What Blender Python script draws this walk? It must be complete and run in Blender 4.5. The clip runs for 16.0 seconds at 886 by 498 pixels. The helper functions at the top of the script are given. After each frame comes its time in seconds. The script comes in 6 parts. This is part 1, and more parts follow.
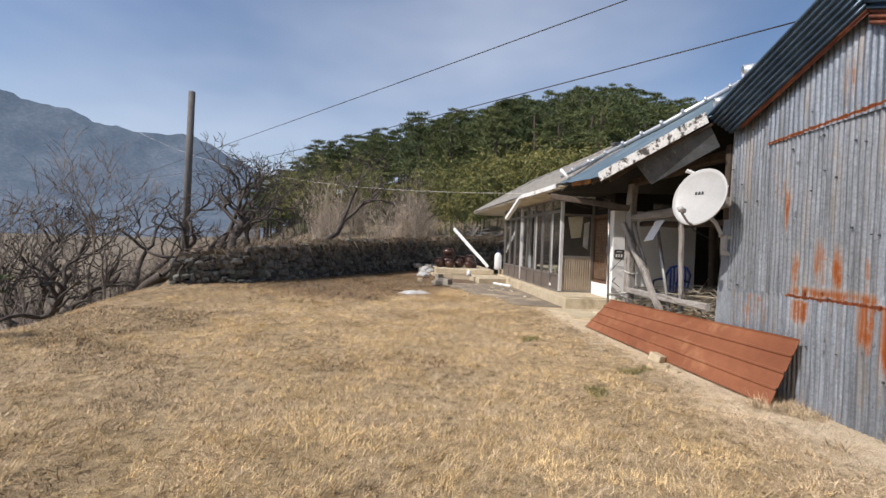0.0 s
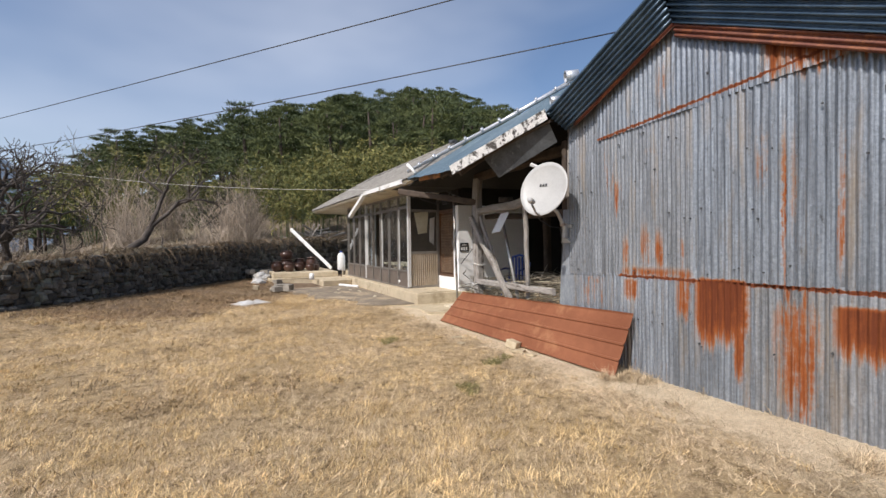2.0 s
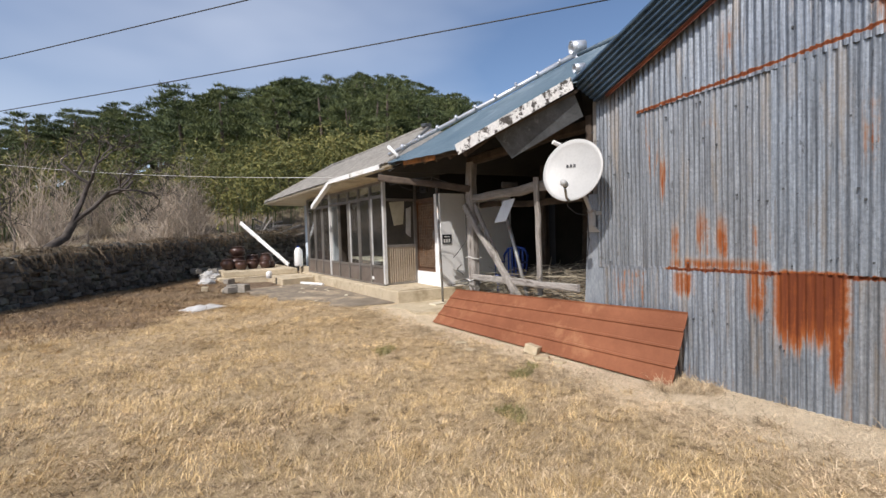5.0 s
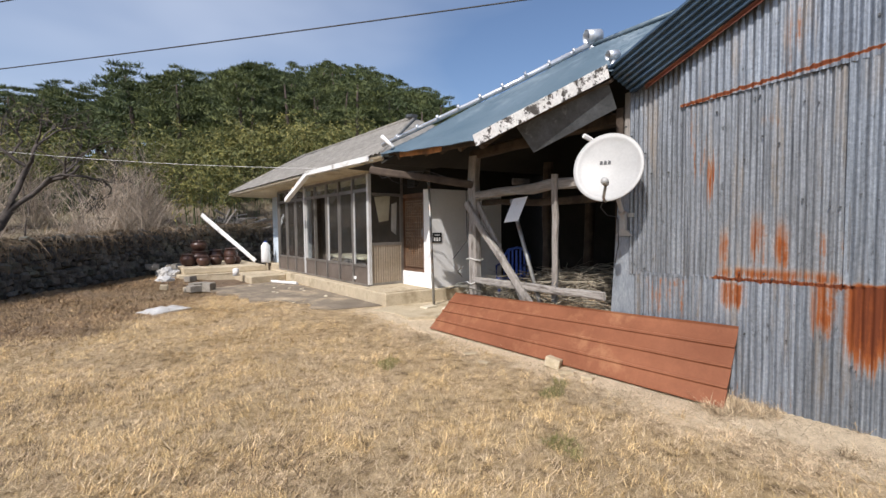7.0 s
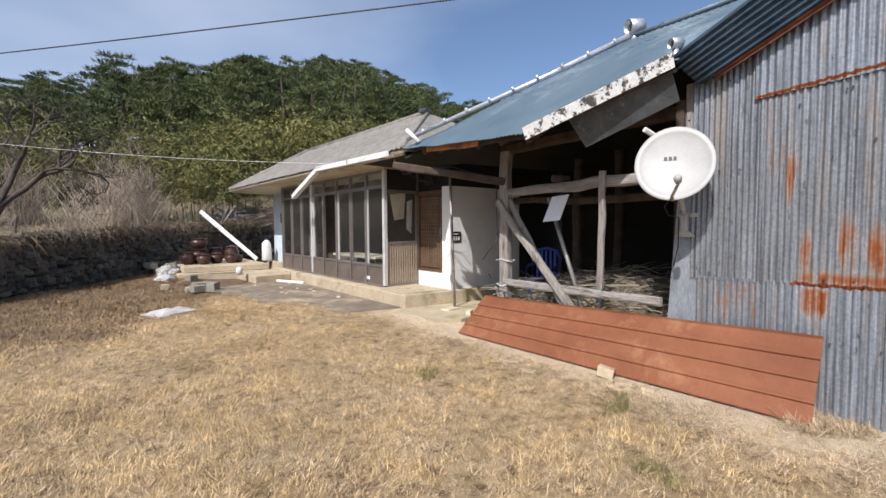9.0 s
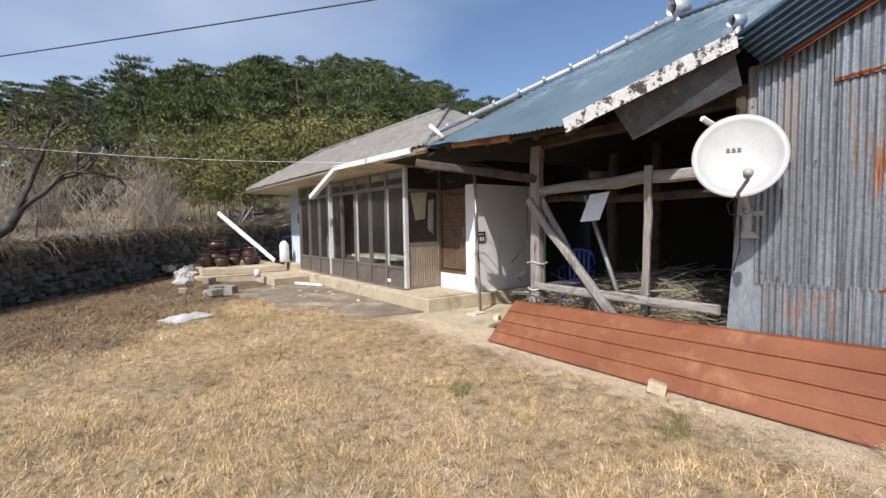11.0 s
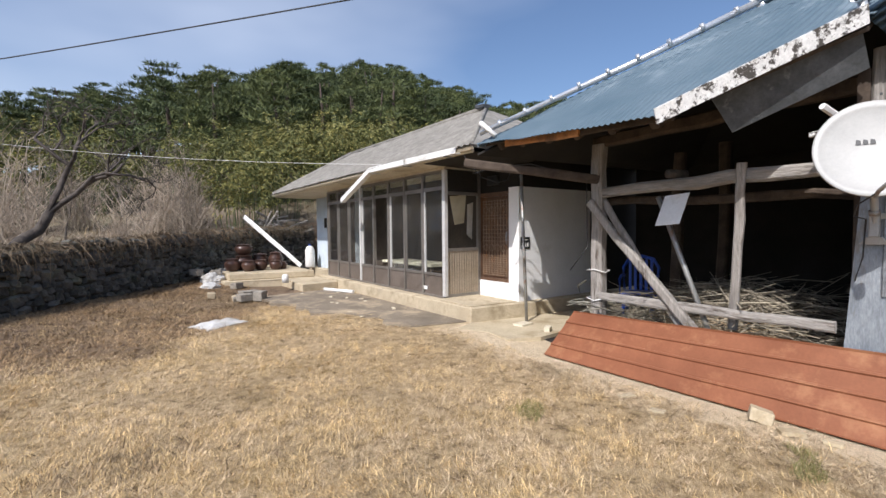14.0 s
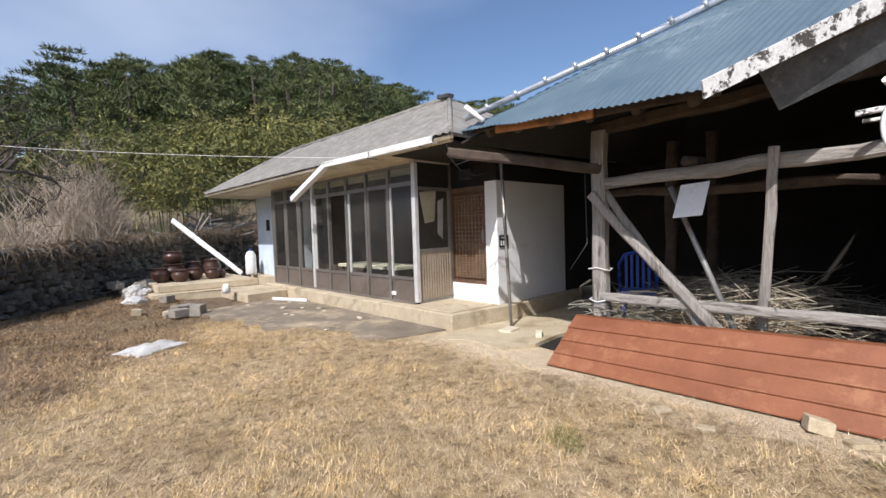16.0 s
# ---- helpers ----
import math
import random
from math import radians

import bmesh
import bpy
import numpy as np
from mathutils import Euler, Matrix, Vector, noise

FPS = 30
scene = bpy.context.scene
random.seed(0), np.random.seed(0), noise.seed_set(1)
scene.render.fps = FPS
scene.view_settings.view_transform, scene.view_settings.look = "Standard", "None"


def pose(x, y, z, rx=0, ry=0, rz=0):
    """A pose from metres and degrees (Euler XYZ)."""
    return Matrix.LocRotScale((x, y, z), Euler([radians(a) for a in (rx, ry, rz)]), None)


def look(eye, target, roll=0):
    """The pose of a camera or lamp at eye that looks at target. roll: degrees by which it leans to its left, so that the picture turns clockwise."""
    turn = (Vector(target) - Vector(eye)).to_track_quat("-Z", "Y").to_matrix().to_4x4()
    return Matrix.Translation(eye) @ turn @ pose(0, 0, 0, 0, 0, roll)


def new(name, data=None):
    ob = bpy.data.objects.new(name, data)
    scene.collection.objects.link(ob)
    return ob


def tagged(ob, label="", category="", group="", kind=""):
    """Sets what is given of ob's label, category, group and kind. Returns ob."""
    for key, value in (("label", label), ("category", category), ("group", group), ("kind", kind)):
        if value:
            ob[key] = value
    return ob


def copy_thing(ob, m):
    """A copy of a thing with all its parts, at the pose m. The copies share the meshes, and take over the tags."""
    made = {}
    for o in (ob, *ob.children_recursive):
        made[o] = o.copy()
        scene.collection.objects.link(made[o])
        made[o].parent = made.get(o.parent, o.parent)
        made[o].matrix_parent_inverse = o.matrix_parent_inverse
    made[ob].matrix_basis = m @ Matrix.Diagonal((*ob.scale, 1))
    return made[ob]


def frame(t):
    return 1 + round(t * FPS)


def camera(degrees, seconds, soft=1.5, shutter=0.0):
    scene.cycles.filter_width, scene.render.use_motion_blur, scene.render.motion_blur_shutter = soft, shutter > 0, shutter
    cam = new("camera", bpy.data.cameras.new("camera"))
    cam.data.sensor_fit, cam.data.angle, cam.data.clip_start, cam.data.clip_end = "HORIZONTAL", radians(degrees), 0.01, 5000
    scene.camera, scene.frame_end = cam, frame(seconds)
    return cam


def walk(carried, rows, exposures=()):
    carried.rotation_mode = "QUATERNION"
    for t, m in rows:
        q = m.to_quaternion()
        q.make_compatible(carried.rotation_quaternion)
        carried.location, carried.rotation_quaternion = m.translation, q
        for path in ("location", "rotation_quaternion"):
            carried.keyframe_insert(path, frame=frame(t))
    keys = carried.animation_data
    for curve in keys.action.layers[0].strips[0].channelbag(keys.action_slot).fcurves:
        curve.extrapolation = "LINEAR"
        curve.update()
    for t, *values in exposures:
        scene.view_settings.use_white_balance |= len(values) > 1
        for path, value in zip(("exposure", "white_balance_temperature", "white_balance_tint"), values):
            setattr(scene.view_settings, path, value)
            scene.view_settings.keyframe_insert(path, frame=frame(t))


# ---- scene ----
cam = camera(89.2, 16.0)
EXPOSURES = [(0.0, -0.02, 6350, 13), (16.0, 0.13, 6080, 13)]
PATH = [
    (0, (-4.314, -11.23, 1.549), (-4.095, -9.243, 1.514), 2.1),
    (0.5, (-4.262, -11.108, 1.558), (-3.771, -9.169, 1.53), 1.4),
    (1, (-4.233, -10.98, 1.545), (-3.652, -9.066, 1.523), 1.4),
    (1.5, (-4.303, -10.855, 1.522), (-3.558, -8.999, 1.502), 0.9),
    (2, (-4.427, -10.723, 1.532), (-3.527, -8.937, 1.5), -0.7),
    (2.5, (-4.447, -10.615, 1.52), (-3.523, -8.841, 1.479), -0.7),
    (3, (-4.398, -10.382, 1.506), (-3.459, -8.617, 1.454), -0.9),
    (3.5, (-4.383, -10.219, 1.493), (-3.429, -8.462, 1.429), -1.0),
    (4, (-4.467, -10.025, 1.496), (-3.486, -8.283, 1.424), -1.2),
    (4.2, (-4.547, -9.926, 1.511), (-3.546, -8.197, 1.44), -1.5),
    (6.3, (-4.704, -8.918, 1.589), (-3.498, -7.325, 1.503), -0.6),
    (6.5, (-4.748, -8.845, 1.604), (-3.536, -7.257, 1.518), -0.6),
    (7, (-4.774, -8.671, 1.61), (-3.541, -7.1, 1.514), -0.6),
    (7.5, (-4.72, -8.444, 1.617), (-3.471, -6.886, 1.519), -0.3),
    (8, (-4.772, -8.285, 1.61), (-3.508, -6.738, 1.508), -0.2),
    (8.5, (-4.925, -8.13, 1.654), (-3.662, -6.583, 1.549), -0.3),
    (9, (-5.004, -8.016, 1.636), (-3.738, -6.471, 1.529), -0.3),
    (9.2, (-4.974, -7.972, 1.629), (-3.716, -6.422, 1.518), -0.4),
    (11.3, (-4.88, -7.586, 1.687), (-3.683, -5.988, 1.576), -1.0),
    (11.5, (-4.876, -7.6, 1.669), (-3.692, -5.991, 1.567), -1.1),
    (12, (-4.873, -7.578, 1.661), (-3.711, -5.953, 1.562), -0.9),
    (12.5, (-4.871, -7.523, 1.661), (-3.739, -5.877, 1.563), -0.7),
    (13, (-4.952, -7.32, 1.654), (-3.844, -5.657, 1.564), -0.5),
    (13.5, (-5.037, -7.095, 1.66), (-3.906, -5.447, 1.576), -0.5),
    (14, (-5.012, -6.942, 1.645), (-3.85, -5.316, 1.56), -0.5),
    (14.5, (-4.885, -6.648, 1.634), (-3.716, -5.028, 1.555), -2.5),
    (15, (-4.8, -6.475, 1.628), (-3.589, -4.886, 1.545), -2.5),
    (15.5, (-4.833, -6.283, 1.616), (-3.522, -4.775, 1.522), -1.9),
    (16, (-4.999, -5.964, 1.635), (-3.627, -4.511, 1.545), -1.8),
]
walk(cam, [(t, look(eye, target, roll)) for t, eye, target, roll in PATH], EXPOSURES)

# ---- world and sun ----
SUN_DIR = Vector((-0.92, -0.38, 0)).normalized() * math.cos(radians(46)) + Vector((0, 0, math.sin(radians(46))))
world = bpy.data.worlds.new("world")
scene.world = world
world.use_nodes = True
wt = world.node_tree
wt.nodes.clear()
sky = wt.nodes.new("ShaderNodeTexSky")
sky.sky_type = "NISHITA"
sky.sun_disc = False
sky.sun_elevation = radians(46)
sky.sun_rotation = math.atan2(SUN_DIR.x, SUN_DIR.y)
sky.dust_density = 1.8
sky.ozone_density = 2.8
tc = wt.nodes.new("ShaderNodeTexCoord")
mp = wt.nodes.new("ShaderNodeMapping")
mp.inputs["Scale"].default_value = (1.0, 1.0, 2.6)
mp.inputs["Location"].default_value = (0.45, 0.1, 0.2)
cl = wt.nodes.new("ShaderNodeTexNoise")
cl.inputs["Scale"].default_value = 1.15
cl.inputs["Detail"].default_value = 4
cl.inputs["Roughness"].default_value = 0.5
cr = wt.nodes.new("ShaderNodeValToRGB")
cr.color_ramp.elements[0].position = 0.40
cr.color_ramp.elements[0].color = (0, 0, 0, 1)
cr.color_ramp.elements[1].position = 0.76
cr.color_ramp.elements[1].color = (0.38, 0.38, 0.38, 1)
mx = wt.nodes.new("ShaderNodeMix")
mx.data_type = "RGBA"
mx.inputs["B"].default_value = (7.8, 8.2, 8.8, 1)
bg = wt.nodes.new("ShaderNodeBackground")
bg.inputs["Strength"].default_value = 0.13
wo = wt.nodes.new("ShaderNodeOutputWorld")
for a, b in ((tc.outputs["Generated"], mp.inputs["Vector"]), (mp.outputs[0], cl.inputs["Vector"]),
             (cl.outputs["Fac"], cr.inputs["Fac"]), (cr.outputs["Color"], mx.inputs["Factor"]),
             (sky.outputs["Color"], mx.inputs["A"]), (mx.outputs["Result"], bg.inputs["Color"]),
             (bg.outputs[0], wo.inputs["Surface"])):
    wt.links.new(a, b)
sun_data = bpy.data.lights.new("sun", "SUN")
sun_data.energy = 5.0
sun_data.angle = radians(0.6)
sun_data.color = (1.0, 0.945, 0.865)
sun = new("sun", sun_data)
sun.matrix_world = look(SUN_DIR * 50, (0, 0, 0))


# ---- materials ----
def node(t, kind, **sets):
    n = t.nodes.new(kind)
    for k, v in sets.items():
        n.inputs[k].default_value = v
    return n


def ramp(t, fac, stops):
    n = t.nodes.new("ShaderNodeValToRGB")
    els = n.color_ramp.elements
    els[0].position, els[0].color = stops[0][0], (*stops[0][1], 1)
    els[1].position, els[1].color = stops[-1][0], (*stops[-1][1], 1)
    for p, c in stops[1:-1]:
        e = els.new(p)
        e.color = (*c, 1)
    t.links.new(fac, n.inputs["Fac"])
    return n.outputs["Color"]


def noise_of(t, vec, scale, detail=6, rough=0.6, stretch=(1, 1, 1)):
    m = t.nodes.new("ShaderNodeMapping")
    m.inputs["Scale"].default_value = stretch
    t.links.new(vec, m.inputs["Vector"])
    n = node(t, "ShaderNodeTexNoise", Scale=scale, Detail=detail, Roughness=rough)
    t.links.new(m.outputs[0], n.inputs["Vector"])
    return n.outputs["Fac"]


def mixed(t, fac, a, b, mode="MIX"):
    n = t.nodes.new("ShaderNodeMix")
    n.data_type, n.blend_type = "RGBA", mode
    for sock, v in ((n.inputs["Factor"], fac), (n.inputs["A"], a), (n.inputs["B"], b)):
        if isinstance(v, (int, float)):
            sock.default_value = v
        elif isinstance(v, tuple):
            sock.default_value = (*v, 1)
        else:
            t.links.new(v, sock)
    return n.outputs["Result"]


def base_mat(name, rough=0.8, metal=0.0, spec=0.4):
    m = bpy.data.materials.new(name)
    m.use_nodes = True
    t = m.node_tree
    b = t.nodes["Principled BSDF"]
    b.inputs["Roughness"].default_value = rough
    b.inputs["Metallic"].default_value = metal
    b.inputs["Specular IOR Level"].default_value = spec
    geo = t.nodes.new("ShaderNodeNewGeometry")
    return m, t, b, geo


def bumped(t, b, height, strength, dist=0.01):
    n = t.nodes.new("ShaderNodeBump")
    n.inputs["Strength"].default_value = strength
    n.inputs["Distance"].default_value = dist
    t.links.new(height, n.inputs["Height"])
    t.links.new(n.outputs["Normal"], b.inputs["Normal"])


def surf(name, c1, c2, scale=3.0, fine=40.0, rough=0.8, metal=0.0, bump=0.3, dist=0.01, stretch=(1, 1, 1), stain=None,
         stain_scale=1.2, stain_at=(0.52, 0.68), island=0.0, spec=0.4, local=False, grain_range=(0.72, 1.16)):
    """A two-scale surface: coarse patches, fine grain, an optional stain, an optional change from piece to piece."""
    m, t, b, geo = base_mat(name, rough, metal, spec)
    vec = geo.outputs["Position"]
    if local:
        vec = t.nodes.new("ShaderNodeTexCoord").outputs["Object"]
    coarse = noise_of(t, vec, scale, 8, 0.65, stretch)
    grain = noise_of(t, vec, fine, 4, 0.7, stretch)
    col = ramp(t, coarse, [(0.32, c1), (0.68, c2)])
    g = ramp(t, grain, [(0.25, (grain_range[0],) * 3), (0.75, (grain_range[1],) * 3)])
    col = mixed(t, 1.0, col, g, "MULTIPLY")
    if stain:
        f = noise_of(t, vec, stain_scale, 8, 0.7, stretch)
        f = ramp(t, f, [(stain_at[0], (0, 0, 0)), (stain_at[1], (1, 1, 1))])
        col = mixed(t, f, col, stain)
    if island:
        r = ramp(t, geo.outputs["Random Per Island"], [(0.0, (1 - island,) * 3), (1.0, (1 + island,) * 3)])
        col = mixed(t, 1.0, col, r, "MULTIPLY")
        oi = t.nodes.new("ShaderNodeObjectInfo")
        r = ramp(t, oi.outputs["Random"], [(0.0, (1 - island,) * 3), (1.0, (1 + island * 0.9,) * 3)])
        col = mixed(t, 1.0, col, r, "MULTIPLY")
    t.links.new(col, b.inputs["Base Color"])
    bumped(t, b, grain, bump, dist)
    return m


def calc(t, op, a, b=0.0):
    n = t.nodes.new("ShaderNodeMath")
    n.operation = op
    for sock, v in zip(n.inputs, (a, b)):
        if isinstance(v, (int, float)):
            sock.default_value = v
        else:
            t.links.new(v, sock)
    return n.outputs[0]


def ease(t, v, lo, hi):
    """0 below lo, 1 above hi; lo may be the larger."""
    n = t.nodes.new("ShaderNodeMapRange")
    n.interpolation_type = "SMOOTHSTEP"
    n.inputs["From Min"].default_value, n.inputs["From Max"].default_value = min(lo, hi), max(lo, hi)
    n.inputs["To Min"].default_value, n.inputs["To Max"].default_value = (0.0, 1.0) if lo < hi else (1.0, 0.0)
    t.links.new(v, n.inputs["Value"])
    return n.outputs[0]


# rust that runs down the cladding: from y0 to y1, from its top to where it frays out, and how solid it is
RUST_RUNS = [(-8.40, -7.84, 1.16, 0.40, 1.0), (-8.36, -8.22, 0.70, 0.14, 0.9), (-7.86, -7.62, 1.16, 0.62, 0.72), (-8.95, -8.52, 1.0, -0.2, 0.64),
             (-9.6, -8.96, 1.02, 0.50, 0.95), (-7.24, -6.94, 1.10, 0.78, 0.74), (-6.74, -6.22, 1.12, 0.60, 0.46), (-7.08, -6.95, 1.80, 1.05, 0.66),
             (-7.38, -7.18, 2.0, 1.05, 0.64), (-7.54, -7.36, 1.9, 1.05, 0.64), (-7.90, -6.92, 1.28, 1.08, 0.72), (-8.68, -8.635, 3.0, 1.0, 0.80), (-8.76, -8.70, 3.0, 1.0, 0.62),
             (-7.60, -7.42, 3.75, 2.70, 0.62), (-9.8, -8.47, 3.6, 2.80, 1.0), (-7.45, -7.25, 2.60, 2.40, 0.55), (-9.08, -9.0, 2.95, 1.0, 0.6), (-8.56, -8.40, 3.0, 1.6, 0.45), (-7.9, -7.6, 1.9, 1.1, 0.45)]


def rusty_zinc(name, amount, zinc=(0.158, 0.176, 0.20), zinc2=(0.31, 0.337, 0.372)):
    """Galvanised sheet with spangle, dirt streaks down the sheet and rust; amount is the share that has rusted all over."""
    m, t, b, geo = base_mat(name, 0.48, 0.5, 0.5)
    vec = geo.outputs["Position"]
    oi = t.nodes.new("ShaderNodeObjectInfo")
    off = t.nodes.new("ShaderNodeVectorMath")
    off.operation = "ADD"
    t.links.new(vec, off.inputs[0])
    t.links.new(calc(t, "MULTIPLY", oi.outputs["Random"], 37.0), off.inputs[1])
    v = off.outputs[0]
    sp = noise_of(t, v, 34, 6, 0.75)
    hair = noise_of(t, v, 5.0, 6, 0.75, (1, 11, 0.22))
    streak = noise_of(t, v, 3.0, 8, 0.7, (1, 6, 0.3))
    col = ramp(t, sp, [(0.3, zinc), (0.7, zinc2)])
    col = mixed(t, 1.0, col, ramp(t, hair, [(0.36, (0.60, 0.60, 0.60)), (0.5, (1, 1, 1)), (0.66, (1.3, 1.3, 1.3))]), "MULTIPLY")
    col = mixed(t, 1.0, col, ramp(t, streak, [(0.32, (0.68, 0.67, 0.66)), (0.62, (1.12, 1.12, 1.12))]), "MULTIPLY")
    col = mixed(t, 1.0, col, ramp(t, oi.outputs["Random"], [(0, (0.80, 0.83, 0.87)), (0.5, (0.95, 0.96, 0.96)), (1, (1.12, 1.13, 1.14))]), "MULTIPLY")
    grime = noise_of(t, v, 9.0, 10, 0.8, (1, 2.0, 0.6))
    col = mixed(t, 1.0, col, ramp(t, grime, [(0.33, (0.26, 0.24, 0.22)), (0.42, (1, 1, 1)), (0.58, (1, 1, 1)), (0.66, (1.35, 1.35, 1.34))]), "MULTIPLY")
    tan = noise_of(t, v, 1.7, 6, 0.7, (1, 3.2, 0.3))
    col = mixed(t, ramp(t, tan, [(0.54, (0, 0, 0)), (0.72, (0.6, 0.6, 0.6))]), col, (0.31, 0.225, 0.13))
    mid = noise_of(t, v, 6.0, 8, 0.75, (1, 4.5, 0.25))
    big = noise_of(t, v, 1.15, 3, 0.5, (1, 1.6, 0.45))
    total = calc(t, "ADD", calc(t, "MULTIPLY", mid, 0.62), big)
    edge = 1.04 - amount * 0.55
    f = ease(t, total, edge - 0.10, edge + 0.12)
    sep = t.nodes.new("ShaderNodeSeparateXYZ")
    t.links.new(vec, sep.inputs[0])
    fray = calc(t, "SUBTRACT", noise_of(t, vec, 5.0, 6, 0.7, (1, 5.0, 0.22)), 0.5)
    bite = calc(t, "MULTIPLY", calc(t, "SUBTRACT", noise_of(t, vec, 14, 5, 0.7), 0.5), 0.5)
    y, z = calc(t, "ADD", sep.outputs["Y"], calc(t, "MULTIPLY", bite, 0.16)), calc(t, "ADD", sep.outputs["Z"], calc(t, "MULTIPLY", bite, 0.12))
    for y0, y1, top, foot, solid in RUST_RUNS:
        soft = min(0.12, 0.45 * (y1 - y0))
        across = calc(t, "MULTIPLY", ease(t, y, y0 - soft * 0.3, y0 + soft), ease(t, y, y1 + soft * 0.3, y1 - soft))
        length = top - foot
        down = calc(t, "MULTIPLY", ease(t, calc(t, "ADD", z, calc(t, "MULTIPLY", fray, 0.9 * length)), foot - 0.1 * length, foot + 0.5 * length), ease(t, calc(t, "ADD", z, calc(t, "MULTIPLY", fray, 0.0 if solid > 0.85 else 0.5 * length)), top + 0.02, top - (0.05 if solid > 0.85 or top < 1.2 else 0.6 * length)))
        worn = calc(t, "MULTIPLY", calc(t, "ADD", bite, calc(t, "MULTIPLY", fray, 1.3)), 2.6 - 1.75 * solid)
        shape = calc(t, "MULTIPLY", calc(t, "MULTIPLY", across, down), calc(t, "ADD", worn, 1.35 * solid - 0.42))
        f = calc(t, "MAXIMUM", f, shape)
    # a thin line of rust where the upper sheets lap the lower ones
    lap = calc(t, "ADD", ease(t, calc(t, "ABSOLUTE", calc(t, "SUBTRACT", z, 1.115)), 0.05, 0.0), calc(t, "MULTIPLY", fray, 1.4))
    lap = calc(t, "MULTIPLY", ease(t, lap, 0.55, 0.95), ease(t, sep.outputs["Y"], -6.85, -7.0))
    seam = calc(t, "SUBTRACT", z, calc(t, "ADD", 2.125, calc(t, "MULTIPLY", sep.outputs["Y"], -0.0957)))
    seam = calc(t, "ADD", ease(t, calc(t, "ABSOLUTE", seam), 0.045, 0.0), calc(t, "MULTIPLY", fray, 1.3))
    seam = calc(t, "MULTIPLY", ease(t, seam, 0.5, 1.0), ease(t, sep.outputs["Y"], -6.58, -6.66))
    f = calc(t, "MAXIMUM", f, calc(t, "MAXIMUM", lap, seam))
    f = calc(t, "MINIMUM", calc(t, "MAXIMUM", f, 0.0), 1.0)
    depth = calc(t, "ADD", f, calc(t, "MULTIPLY", calc(t, "SUBTRACT", noise_of(t, vec, 9.0, 8, 0.75, (1, 4, 0.35)), 0.5), 0.55))
    rust = ramp(t, depth, [(0.12, (0.36, 0.255, 0.145)), (0.36, (0.27, 0.115, 0.042)), (0.62, (0.225, 0.066, 0.021)), (0.95, (0.12, 0.035, 0.016))])
    cover = ease(t, f, 0.10, 0.62)
    t.links.new(mixed(t, cover, col, rust), b.inputs["Base Color"])
    t.links.new(ramp(t, cover, [(0, (0.40,) * 3), (1, (0.92,) * 3)]), b.inputs["Roughness"])
    t.links.new(ramp(t, cover, [(0, (0.4,) * 3), (1, (0.0,) * 3)]), b.inputs["Metallic"])
    t.links.new(ramp(t, cover, [(0, (0.5,) * 3), (1, (0.1,) * 3)]), b.inputs["Specular IOR Level"])
    bumped(t, b, sp, 0.12, 0.004)
    return m


def leafy(name, c1, c2, rough=0.7, spec=0.25, patch=None, drift=(0.35, (0.75, 0.78, 0.75), (1.2, 1.15, 1.05))):
    """Leaves or blades: a colour each, drifting over the ground; patch = (size, dark, light) adds bunches."""
    m, t, b, geo = base_mat(name, rough, 0.0, spec)
    col = ramp(t, geo.outputs["Random Per Island"], [(0.0, c1), (1.0, c2)])
    big = noise_of(t, geo.outputs["Position"], drift[0], 4, 0.6)
    col = mixed(t, 1.0, col, ramp(t, big, [(0.33, drift[1]), (0.67, drift[2])]), "MULTIPLY")
    if patch:
        bunch = noise_of(t, geo.outputs["Position"], patch[0], 5, 0.7, (1, 1, 0.2))
        col = mixed(t, 1.0, col, ramp(t, bunch, [(0.33, patch[1]), (0.5, (0.95, 0.95, 0.95)), (0.68, patch[2])]), "MULTIPLY")
    oi = t.nodes.new("ShaderNodeObjectInfo")
    col = mixed(t, 1.0, col, ramp(t, oi.outputs["Random"], [(0, (0.8, 0.85, 0.85)), (1, (1.18, 1.1, 0.95))]), "MULTIPLY")
    t.links.new(col, b.inputs["Base Color"])
    return m


